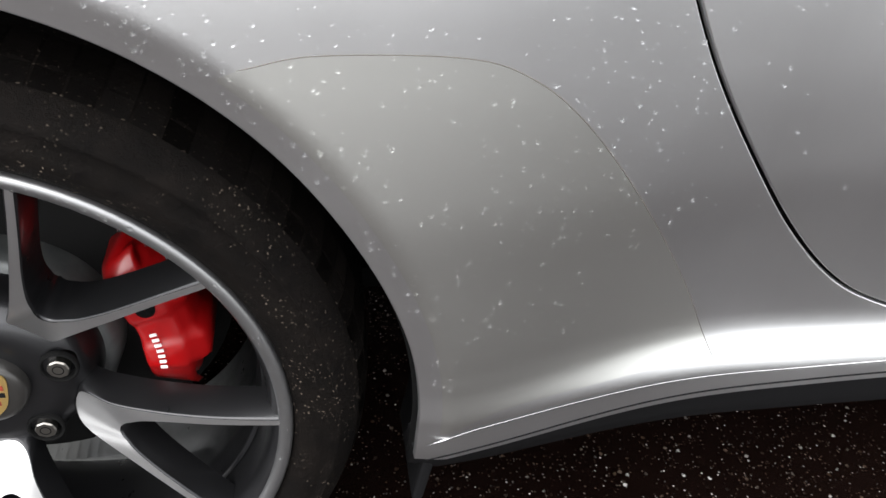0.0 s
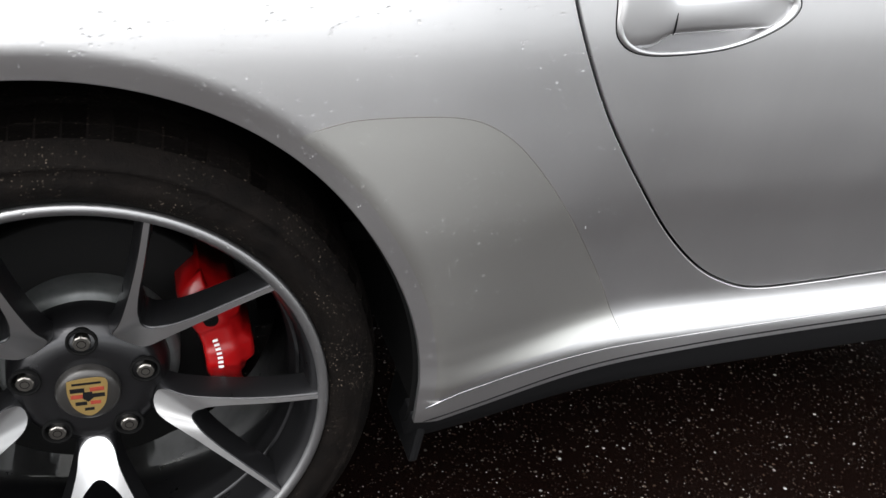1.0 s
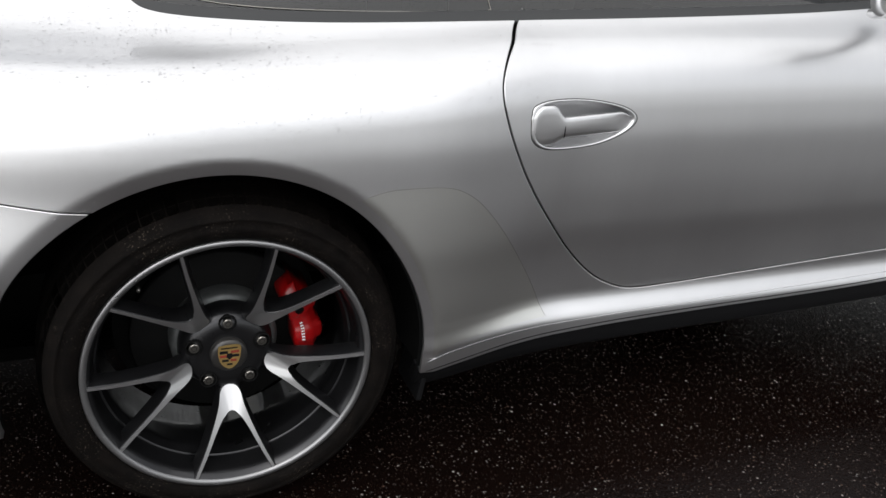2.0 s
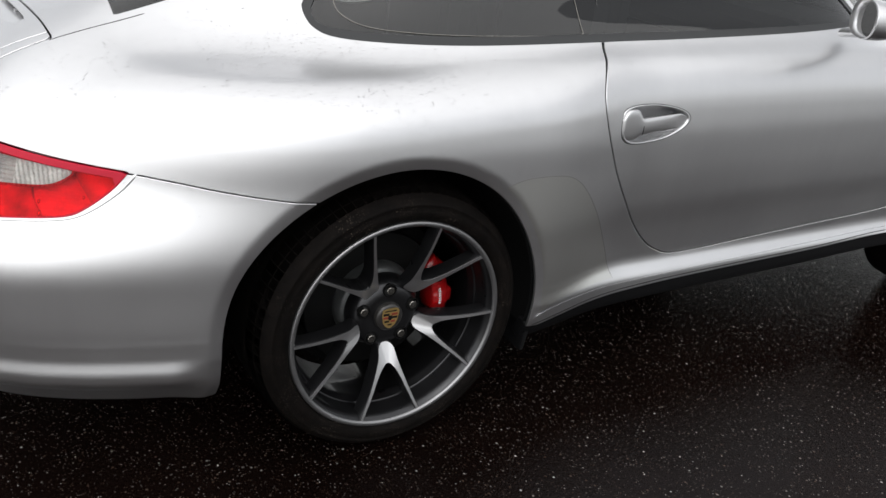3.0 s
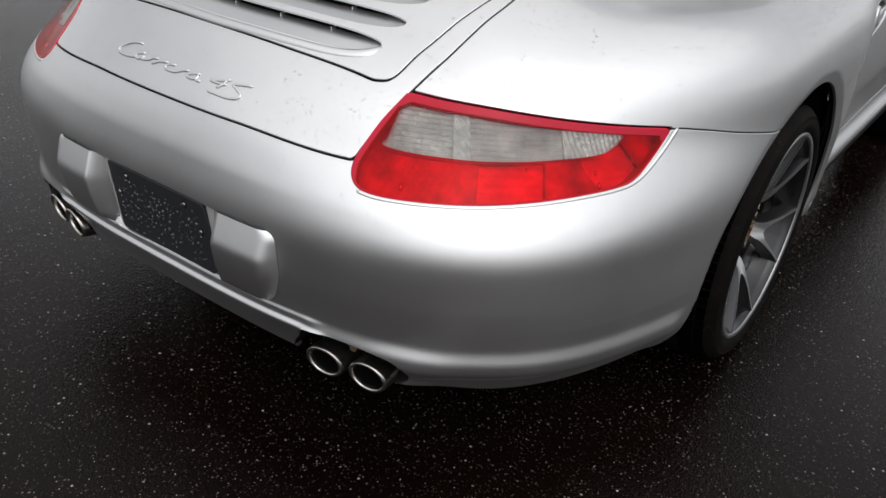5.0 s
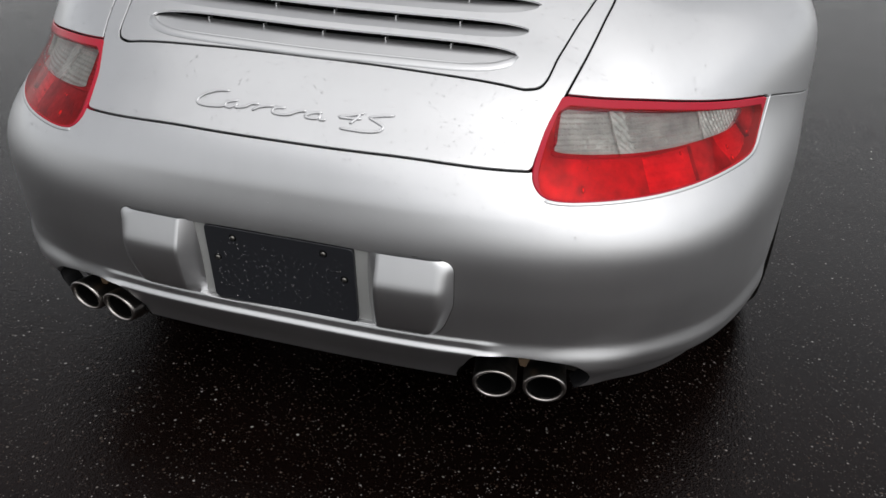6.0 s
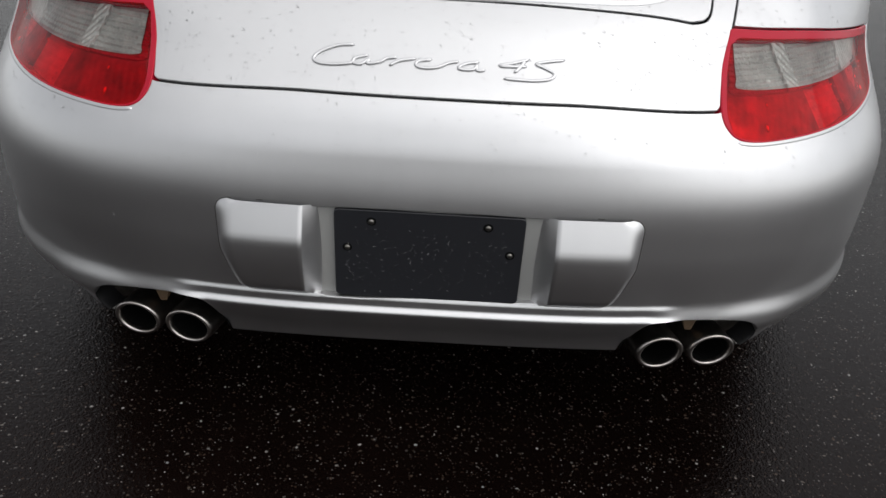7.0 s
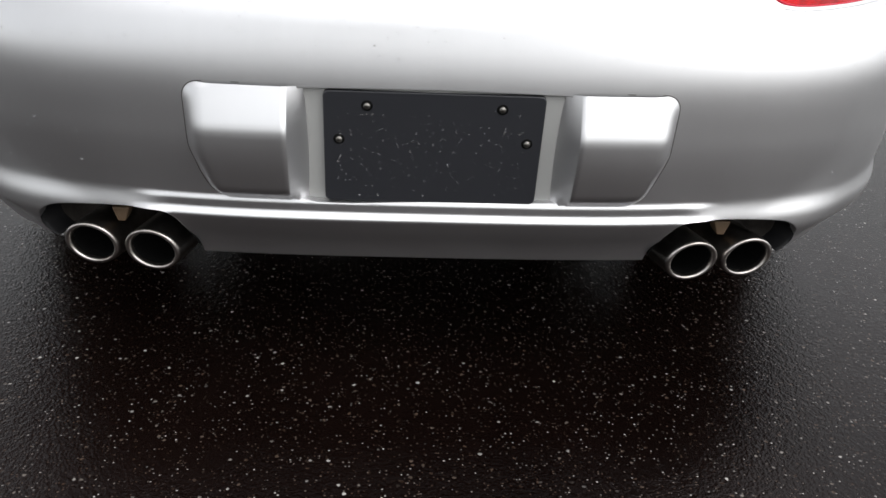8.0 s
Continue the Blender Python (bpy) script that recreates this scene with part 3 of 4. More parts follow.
def spoke_rows(c, splay, drop, lift):
    """Rows across one forked spoke at the angle c: outer flank, face, inner flank."""
    ca, sa = math.cos(c), math.sin(c)
    rows = []
    n = len(spoke_out)
    for i in range(-n + 1, n):
        s = 1 if i >= 0 else -1
        o, q = np.array(spoke_out[abs(i)]) * (1, s), np.array(spoke_in[abs(i)]) * (1, s)
        q = q + (o - q) * .30 * min(1, max(0, abs(i) / (n - 1) - .35) / .3)
        a = (q - o) / (np.linalg.norm(q - o) + 1e-9)
        t = abs(i) / (n - 1)
        pts = []
        for p, out, deep in ((o, -splay * (1.5 - t), drop * (1 - .25 * t)), (o, -.0018, .0022), (o, 0, 0), (q, 0, 0), (q, .0018, .0022), (q, splay * (.9 - .3 * t), drop * (1 - .25 * t))):
            u, w = p + a * out
            r = math.hypot(*p)
            pts.append((u * ca - w * sa, float(face_depth(np.array(r))) + deep - lift, u * sa + w * ca))
        rows.append(pts)
    return rows


def make_wheel():
    """The rear wheel, its hub at the origin, its face towards -y."""
    w = tagged(new("wheel"), "graphite five-fork alloy wheel with a wet tyre")
    w.parent = car
    side = [(.258, .060), (.285, .078), (.312, .080), (.324, .066), (.3285, .03), (.329, -.04), (.328, -.09), (.323, -.134), (.3135, -.160), (.300, -.174), (.296, -.1775), (.2945, -.1755), (.285, -.1805), (.274, -.1805), (.2665, -.177), (.2605, -.1725), (.257, -.160)]
    tyre = part("tyre", lathe(side, 160), rubber, w, "black rubber tyre, wet and dusty")
    block = loft([[(r * math.cos(a), y, r * math.sin(a)) for r, y in ((.3285, -.070), (.3270, -.108), (.3225, -.137), (.3165, -.154))] for a in (0, .063)])
    bmesh.ops.solidify(block, geom=block.faces[:], thickness=.0003)
    tread = bpy.data.meshes.new("tread_block")
    block.to_mesh(tread)
    block.free()
    tread.materials.append(rubber)
    for i in range(90):
        t = part("tread_block", tread, rubber, tyre)
        t.rotation_euler = (0, -radians(4 * i), 0)
    part("rim", lathe([(.250, -.171), (.2575, -.172), (.2585, -.166), (.2555, -.155), (.238, .05), (.230, .05), (.231, -.04), (.2255, -.085), (.2265, -.098), (.2355, -.110), (.2375, -.150), (.2425, -.164), (.250, -.171)][::-1], 128), graphite, w, "graphite painted rim")
    part("rim_edge", lathe([(.2465, -.1705), (.2475, -.1735), (.2495, -.1750), (.2562, -.1766), (.2586, -.1738), (.2592, -.166)][::-1], 128), rim_metal, w, "machined bright rim edge")
    part("rim_groove", lathe([(.2300, -.1125), (.2305, -.1145), (.2345, -.1150)][::-1], 128), graphite, w)
    part("hub", lathe([(.001, -.112), (.040, -.1125), (.052, -.114), (.066, -.112), (.078, -.104), (.086, -.088), (.090, -.060), (.088, -.05)][::-1], 96), graphite, w)
    for k in range(5):
        c = radians(54 + 72 * k)
        rows = spoke_rows(c, .0125, .045, 0)
        part("spoke", loft(rows, caps=False), graphite, w)
        part("spoke_face", loft([[r[2], r[3]] for r in spoke_rows(c, 0, 0, .0006)]), machined, w, "machined bright spoke face")
    cap = part("centre_cap", lathe([(.001, -.1265), (.026, -.1262), (.0315, -.1245), (.034, -.121), (.0345, -.112)][::-1], 64), bronze, w, "grey centre cap with a gold shield")
    shield = flow((-.0165, .019), (0, .021), (.0165, .019), (.0170, .004), (.0125, -.012), (0, -.0215), (-.0125, -.012), (-.0170, .004), (-.0165, .019), n=4)[:-1]

    def badge(name, outline, y, mat, parent, dy=.0012):
        bm = bmesh.new()
        f = bm.faces.new([bm.verts.new((p[0] * 1.2, y, p[1] * 1.2)) for p in outline])
        r = bmesh.ops.extrude_face_region(bm, geom=[f])
        bmesh.ops.translate(bm, vec=(0, -dy, 0), verts=[e for e in r["geom"] if isinstance(e, bmesh.types.BMVert)])
        bmesh.ops.recalc_face_normals(bm, faces=bm.faces[:])
        return part(name, bm, mat, parent)

    badge("shield", shield, -.1262, gold, cap)
    for u, v, a, b, mat in ((-.0085, .0085, .0062, .0024, black), (-.0085, .0015, .0062, .0022, crest_red), (.0085, .0085, .0062, .0022, crest_red), (.0085, .0015, .0062, .0022, black), (-.0065, -.0065, .0050, .0020, black), (.0060, -.0065, .0045, .0020, crest_red), (0, -.0135, .0042, .0016, black), (0, .0155, .0125, .0012, black)):
        badge("stripe", [(u - a, v - b), (u + a, v - b), (u + a, v + b), (u - a, v + b)], -.1274, mat, cap, .0003)
    badge("stripe", [(-.004, .006), (.004, .006), (.0045, -.001), (0, -.005), (-.0045, -.001)], -.1275, black, cap, .0004)
    for k in range(5):
        a = radians(18 + 72 * k)
        m = Matrix.Translation((.065 * math.cos(a), 0, .065 * math.sin(a)))
        seat = lathe([(.0165, -.1125), (.0165, -.1165), (.0150, -.1180), (.0135, -.1165), (.0130, -.104), (.001, -.104)][::-1], 32)
        bmesh.ops.transform(seat, matrix=m, verts=seat.verts)
        part("bolt_seat", seat, under, w)
        bolt = bmesh.new()
        bmesh.ops.create_cone(bolt, cap_ends=True, segments=8, radius1=.0092, radius2=.0098, depth=.016, matrix=Matrix.Rotation(radians(90), 4, "X"))
        bmesh.ops.bevel(bolt, geom=bolt.edges[:], offset=.0012, segments=1, affect="EDGES")
        bmesh.ops.translate(bolt, vec=(.065 * math.cos(a), -.1115, .065 * math.sin(a)), verts=bolt.verts)
        head = part("wheel_bolt", bolt, bolt_steel, w, "dull steel wheel bolt")
        hollow = lathe([(.0050, -.1197), (.0042, -.1200), (.0040, -.1135), (.0005, -.1135)][::-1], 20)
        bmesh.ops.transform(hollow, matrix=m, verts=hollow.verts)
        part("bolt_socket", hollow, under, head)
    valve = lathe([(.0005, -.128), (.0035, -.128), (.0035, -.100)][::-1], 12)
    bmesh.ops.translate(valve, vec=(-.150, 0, .155), verts=valve.verts)
    part("valve", valve, bolt_steel, w)
    return w


wheel = make_wheel()
wheel.location = (0, -.722, .3255)
for x, y, turn in ((2.35, -.722, 0), (0, .722, 180), (2.35, .722, 180)):
    copy_thing(wheel, pose(x, y, .3255, 0, 0, turn))


def make_brake(x, side, lead):
    """Disc, hat, backing and the red caliper behind a wheel."""
    b = new("brake")
    b.parent = car
    b.location, b.rotation_euler = (x, side * .722, .3255), (0, 0, 0 if side < 0 else math.pi)
    part("brake_disc", lathe([(.090, -.030), (.168, -.030), (.170, -.028), (.170, -.004), (.168, -.002), (.090, -.002)], 96), shaded_iron, b, "iron brake disc with the shade behind the spokes in its colour")
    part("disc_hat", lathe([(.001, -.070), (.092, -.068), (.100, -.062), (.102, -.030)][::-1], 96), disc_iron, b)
    part("backing_plate", lathe([(.001, .02), (.20, .02)], 64), under, b)
    rows = []
    for i in range(41):
        t = i / 40
        a = radians(lead * (-13 + 56 * t))
        wob = .004 + .004 * math.tanh(3 * math.sin(t * math.pi * 5))
        ro, ri = .187 - .008 * abs(2 * t - 1) ** 6 - 1.1 * wob, .128 + .010 * abs(2 * t - 1) ** 6
        yf = -.098 + .016 * abs(2 * t - 1) ** 8 + wob * .5
        prof = [(ri, -.034), (ri, yf + .007), (ri + .003, yf + .001), (ri + .008, yf), (ri + .036, yf), (ri + .040, yf + .007), (ro - .006, yf + .011), (ro - .001, yf + .017), (ro, .012), (ri + .02, .012)]
        rows.append([(r * math.cos(a), y, r * math.sin(a)) for r, y in prof])
    bm = loft(rows, closed=True, caps=True)
    bmesh.ops.recalc_face_normals(bm, faces=bm.faces[:])
    cal = part("caliper", bm, red_paint, b, "red painted brake caliper with white print")
    for k in range(7):
        t = .34 - .045 * k
        a = radians(lead * (-13 + 56 * (t + .17)))
        m = Matrix.Translation((.145 * math.cos(a), -.1005, .145 * math.sin(a))) @ Matrix.Rotation(-a, 4, "Y")
        part("print_bar", box(0, 0, 0, .0060, .0012, .0028, 0, m), white_paint, cal)
    # a flat black disc on the face gives the dark of a hole
    for t in (.70,):
        a = radians(lead * (-13 + 56 * t))
        hole = lathe([(.0005, 0), (.0085, 0), (.0085, .01)], 20)
        bmesh.ops.translate(hole, vec=(.152 * math.cos(a), -.1005, .152 * math.sin(a)), verts=hole.verts)
        part("hole_shade", hole, under, cal)
    return b


for x, side, lead in ((0, -1, 1), (0, 1, -1), (2.35, -1, 1), (2.35, 1, -1)):
    make_brake(x, side, lead)

for x, cx in ((0, -.012), (2.35, 2.35)):
    for side in (-1, 1):
        r = .40 if x == 0 else .375
        liner = lathe([(r + .055, .022), (r, .022), (r, .50), (.05, .50)], 48, (-12, 184))
        bmesh.ops.transform(liner, matrix=pose(cx, side * .885, .325, 0, 0, 0 if side < 0 else 180), verts=liner.verts)
        part("wheel_liner", liner, under, car)
part("floor_pan", box(1.18, 0, .165, 1.50, 1.34, .03), under, car)
part("rear_floor_pan", box(-.10, 0, .19, 1.10, 1.05, .03), under, car)
part("rear_underside", box(-.66, 0, .25, .46, .60, .12, .02), under, car)
for side in (-1, 1):
    flap = box(.388, side * .81, .212, .012, .12, .075, .004)
    for vert in flap.verts:
        vert.co.x -= .012 * (.25 - vert.co.z) / .075
    part("splash_flap", flap, black, car, "black plastic splash flap")

def tube_on(points, radius, flat=1.0, steps=8):
    """A thin raised bead that follows points with normals."""
    rows = []
    for i, (p, n) in enumerate(points):
        a, b = points[max(0, i - 1)][0], points[min(len(points) - 1, i + 1)][0]
        t = (b - a).normalized()
        s = t.cross(n).normalized()
        r = radius * (.45 if i in (0, len(points) - 1) else 1)
        rows.append([p + s * (r * math.cos(k * 2 * math.pi / steps)) + n * (r * flat * math.sin(k * 2 * math.pi / steps)) for k in range(steps)])
    bm = loft(rows, closed=True, caps=True)
    bmesh.ops.recalc_face_normals(bm, faces=bm.faces[:])
    return bm


def round_tail(pairs, side, lift):
    """The hull at (angle from the tail, height) pairs."""
    d = np.array([(-math.cos(radians(a)), side * math.sin(radians(a)), 0) for a, z in pairs])
    p = cast(np.array([(0, 0, z) for a, z in pairs]), d)
    n = normals(p)
    return [(Vector(q), Vector(w)) for q, w in zip(p + n * lift, n)]


for side in (-1, 1):
    low_edge = flow((56.4, .697), (54.8, .664), (52.6, .633), (50.8, .616), (48.6, .608), (44.0, .601), (39.0, .594), (34.5, .589), (29.5, .586), (26.2, .586), (24.4, .590), n=5)
    part("lamp_lip", tube_on(round_tail([(a, z + .0045) for a, z in low_edge], side, -.0012), .0042, .6), silver, bumper, "raised silver edge under the tail light")
    cluster = [o for o in car.children if o.name.startswith("tail_light")][0 if side < 0 else 1]
    # mirror beads added behind the lens to make its bright glints
    for a, z, r in ((29.0, .640, .0035), (28.2, .612, .0065), (39.5, .648, .0030), (46.6, .640, .0040), (47.0, .622, .0055), (51.0, .652, .0035)):
        (p, n), = round_tail([(a, z)], side, -.010)
        bm = bmesh.new()
        bmesh.ops.create_uvsphere(bm, u_segments=14, v_segments=8, radius=r, matrix=Matrix.Translation(p) @ n.to_track_quat("Z", "Y").to_matrix().to_4x4() @ Matrix.Diagonal((.7, 1.2, .6, 1)))
        part("glint_bead", smoothed(bm), mirror_glass, cluster, "small mirror bead that stands for a glint behind the lens")

# ---- the tail: plate, pads, exhaust, script, slots
def recess():
    bm = bmesh.new()
    rows = []
    for i in range(9):
        z = .320 + .168 * i / 8
        deep = -1.012 - .032 * (i / 8)
        rows.append([(float(tail(np.array(z))) + .004, -.188, z), (deep + .002, -.187, z), (deep, -.180, z), (deep - .004, 0, z), (deep, .180, z), (deep + .002, .187, z), (float(tail(np.array(z))) + .004, .188, z)])
    return loft(rows)


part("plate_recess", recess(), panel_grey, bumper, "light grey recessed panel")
tilt = math.degrees(math.atan2(.032, .168))
plate_m = pose(-1.0345, 0, .4025, 0, -(tilt - 1), 0)


def rounded_slab(hy, hz, r, x0, x1, m):
    ring = []
    for cy, cz, a0 in ((hy - r, hz - r, 0), (-hy + r, hz - r, 90), (-hy + r, -hz + r, 180), (hy - r, -hz + r, 270)):
        for k in range(6):
            a = radians(a0 + 18 * k)
            ring.append((cy + r * math.cos(a), cz + r * math.sin(a)))
    bm = loft([[(x0, y, z) for y, z in ring], [(x1 + .001, y, z) for y, z in ring], [(x1, y * .994, z * .99) for y, z in ring]], closed=True, caps=True)
    for f in bm.faces:
        f.smooth = False
    bmesh.ops.transform(bm, matrix=m, verts=bm.verts)
    bmesh.ops.recalc_face_normals(bm, faces=bm.faces[:])
    return bm


plate = part("plate_holder", rounded_slab(.142, .080, .008, .006, -.003, plate_m), plate_mat, bumper, "black plastic number plate holder, empty and wet")
for y, z in ((.1225, .013), (-.1225, .013), (.0865, .061), (-.0865, .061)):
    for r, mat, d in ((.0075, under, .0004), (.0045, bolt_steel, .003)):
        s = lathe([(.0003, -d), (r * .8, -d), (r, -d * .4), (r, .004)][::-1], 20)
        bmesh.ops.transform(s, matrix=plate_m @ pose(-.003, y, z, 0, 0, -90), verts=s.verts)
        part("plate_screw", s, mat, plate)


pad_edge = spline([(.31, .266), (.3215, .277), (.338, .295), (.38, .312), (.40, .3175), (.42, .318), (.50, .318)])


def pad(side):
    """A housing beside the plate, proud of the bumper, chamfered on top."""
    nv, nu = 22, 18
    spots, rise, slip = [], [], []
    for i in range(nv + 1):
        t = 1 - (1 - i / nv) ** 1.3
        z = .3215 + .164 * t
        outer = float(pad_edge(np.array(z)))
        if z > .4655:
            outer -= .020 - math.sqrt(.020 ** 2 - min(.0199, z - .4655) ** 2)
        high = .030 * (.90 + .10 * min(1, t / .70)) * (1 - .74 * max(0, (t - .66) / .34) ** 1.05) * min(1, .1 + t / .10) * (1 - .22 * min(1, abs(t - .5) / .5) ** 2)
        for j in range(-3, nu + 1):
            s = max(0, j) / nu
            edge = min(1, (1 - s) / .19)
            h = high * (1 - (1 - edge) ** 2.2)
            if j < 0:
                h = {-1: high - .002, -2: high * .30, -3: -.014}[j]
            slip.append({-1: -.0012, -2: -.011, -3: -.026}.get(j, 0))
            spots.append((side * (.187 + (outer - .187) * s), z))
            rise.append(h)
    pts = [p + Vector((-h, side * d, 0)) for (p, n), h, d in zip(on_hull(spots), rise, slip)]
    w = nu + 4
    bm = loft([pts[k * w:(k + 1) * w] for k in range(nv + 1)])
    bmesh.ops.recalc_face_normals(bm, faces=bm.faces[:])
    return bm


for side in (-1, 1):
    housing = part("bumper_pad", pad(side), silver, bumper, "silver painted plate lamp housing")
    line = [(.187, .487), (.25, .487), (.298, .4865)] + [(.298 + .021 * math.sin(a), .4655 + .021 * math.cos(a)) for a in (.3, .6, .9, 1.2, 1.5)]
    line += [(float(pad_edge(np.array(z))) + .001, z) for z in np.arange(.455, .3215, -.008)]
    part("joint", tube_on(on_hull([(side * y, z) for y, z in line], -.0002), .0008, .4, 6), dark_steel, housing, "thin dark joint")


def exhaust(side):
    e = tagged(new("exhaust"), "")
    e.parent = car
    for y, x in ((.392, -.984), (.482, -.966)):
        prof = [(.0312, .16), (.0314, .02), (.0322, .004), (.0335, -.0018), (.0365, -.003), (.0395, -.001), (.0402, .006), (.0402, .16)]
        tube = lathe(prof, 48)
        m = Matrix.Translation((x, side * y, .2245)) @ Matrix.Rotation(radians(-90 - side * 9), 4, "Z") @ Matrix.Rotation(radians(-4), 4, "X") @ Matrix(((1, 0, 0, 0), (0, 1, -.28, 0), (0, 0, .86, 0), (0, 0, 0, 1)))
        bmesh.ops.transform(tube, matrix=m, verts=tube.verts)
        t = part("tailpipe", tube, chrome, e, "polished steel tailpipe, sooty inside")
        bore = lathe([(.0310, .008), (.0308, .10), (.001, .10)], 32)
        bmesh.ops.transform(bore, matrix=m, verts=bore.verts)
        part("bore", bore, soot, t)
    part("silencer", box(-.74, side * .44, .235, .20, .30, .10, .02), dark_steel, e, "dull steel silencer box")
    wedge = box(0, 0, 0, .03, .026, .022, .003)
    for vert in wedge.verts:
        vert.co.y *= .40 + .6 * (vert.co.z + .011) / .022
    bmesh.ops.translate(wedge, vec=(-.945, side * .438, .268), verts=wedge.verts)
    part("bracket", wedge, rust, e, "rust-stained bracket")
    part("back_panel", box(-.70, side * .47, .255, .02, .44, .13), under, e)
    part("heat_shield", box(-.80, side * .44, .306, .16, .20, .004), dark_steel, e)


for side in (-1, 1):
    exhaust(side)
    # the black inner face of the cut-out round the pipes
    edge = [q for q in notch_outline if q[1] > .226]
    rows = [[p for p, n in on_hull([(side * (.436 + (y - .436) * k), .255 + (z - .255) * k) for y, z in edge], lift)] for k, lift in ((.995, .0016), (.985, .0012), (.972, -.004), (.960, -.034))]
    part("exhaust_surround", loft(rows), black, bumper, "black inner edge of the exhaust cut-out")


def script():
    """The maker's flowing script, as plain beads of its size."""
    top = tagged(new("script_badge"), "raised silver script")
    top.parent = lid
    strokes = [
        flow((.1224, .7018), (.1463, .6992), (.1693, .6912), (.18, .6829), (.176, .6778), (.158, .6762), (.1268, .6792), (.1208, .6853), (.101, .6904), n=5),
        flow((.1259, .6801), (.112, .679), (.1004, .6856), (.1021, .6803), (.0847, .6829), (.0746, .6878), (.0598, .6897), n=5),
        flow((.0707, .6794), (.0555, .686), (.0321, .6896), n=5),
        flow((.0097, .6897), (.0292, .6866), (.0323, .6815), (.022, .6791), (.0024, .6805), (-.0146, .6865), (-.0289, .6888), n=5),
        flow((-.0582, .6893), (-.0396, .6868), (-.0285, .6816), (-.0366, .6796), (-.0505, .6806), (-.055, .6859), (-.0553, .6796), (-.0671, .6803), n=5),
        flow((-.1307, .6955), (-.1085, .6904), (-.0877, .6866), (-.1074, .686), (-.127, .6871), n=5),
        flow((-.124, .6942), (-.1179, .6862), (-.1086, .6789), n=5),
        flow((-.1821, .6962), (-.1553, .6933), (-.1405, .6903), (-.152, .686), (-.1669, .6797), (-.161, .6732), (-.1387, .6706), (-.1155, .6709), (-.0938, .6716), n=5),
    ]
    for s in strokes:
        pts = on_hull([(p[0], p[1]) for p in s], .0008)
        part("stroke", tube_on(pts, .0027, .8), silver, top)


script()


def louvre(x0, half):
    """A sloping blade under one slot of the engine lid."""
    spots, lift = [], []
    for i in range(41):
        u = -1 + 2 * i / 40
        mid = x0 - .036 * max(0, 1 - u * u) ** .8
        wd, deep = .0215 * (1 - u ** 8) ** .6, 1 - u ** 8
        spots += [(mid - wd - .002, half * u * .995), (mid, half * u * .995), (mid + wd, half * u * .995), (mid + wd + .012, half * u * .995)]
        lift += [-.0015, -.004 - .004 * deep, -.005 - .009 * deep, -.005 - .022 * deep]
    pts = [p for p, n in on_deck(spots, lift)]
    rows = [pts[k:k + 4] for k in range(0, len(pts), 4)]
    return loft(rows)


lip = []
for i in range(49):
    u = -1 + i / 24
    lip.append((slots[0][0] - .036 * max(0, 1 - u * u) ** .8 - .031 * (1 - u ** 8) ** .6, slots[0][1] * u))
part("grille_lip", tube_on(on_deck(lip, -.0030), .0100, .62, 10), silver, grille, "rounded silver lip below the lowest slot")
for side in (-1, 1):
    seam = on_deck([(x, side * w) for x, w in flow((-.628, .497), (-.578, .497), (-.52, .492), (-.44, .484))], -.0004)
    part("fender_seam", tube_on(seam, .0017, .5, 6), black, car, "dark seam beside the rear window")
for x0, half in slots:
    part("louvre", louvre(x0, half), silver, grille)
    for k in range(-2, 3):
        y = .118 * k
        u = y / half
        mid = x0 - .036 * (1 - u * u) ** .8
        p, n = on_deck([(mid + .019, y)], -.012)[0]
        part("slot_rib", box(p.x + .004, p.y, p.z, .012, .0025, .007, .0006), silver, grille)

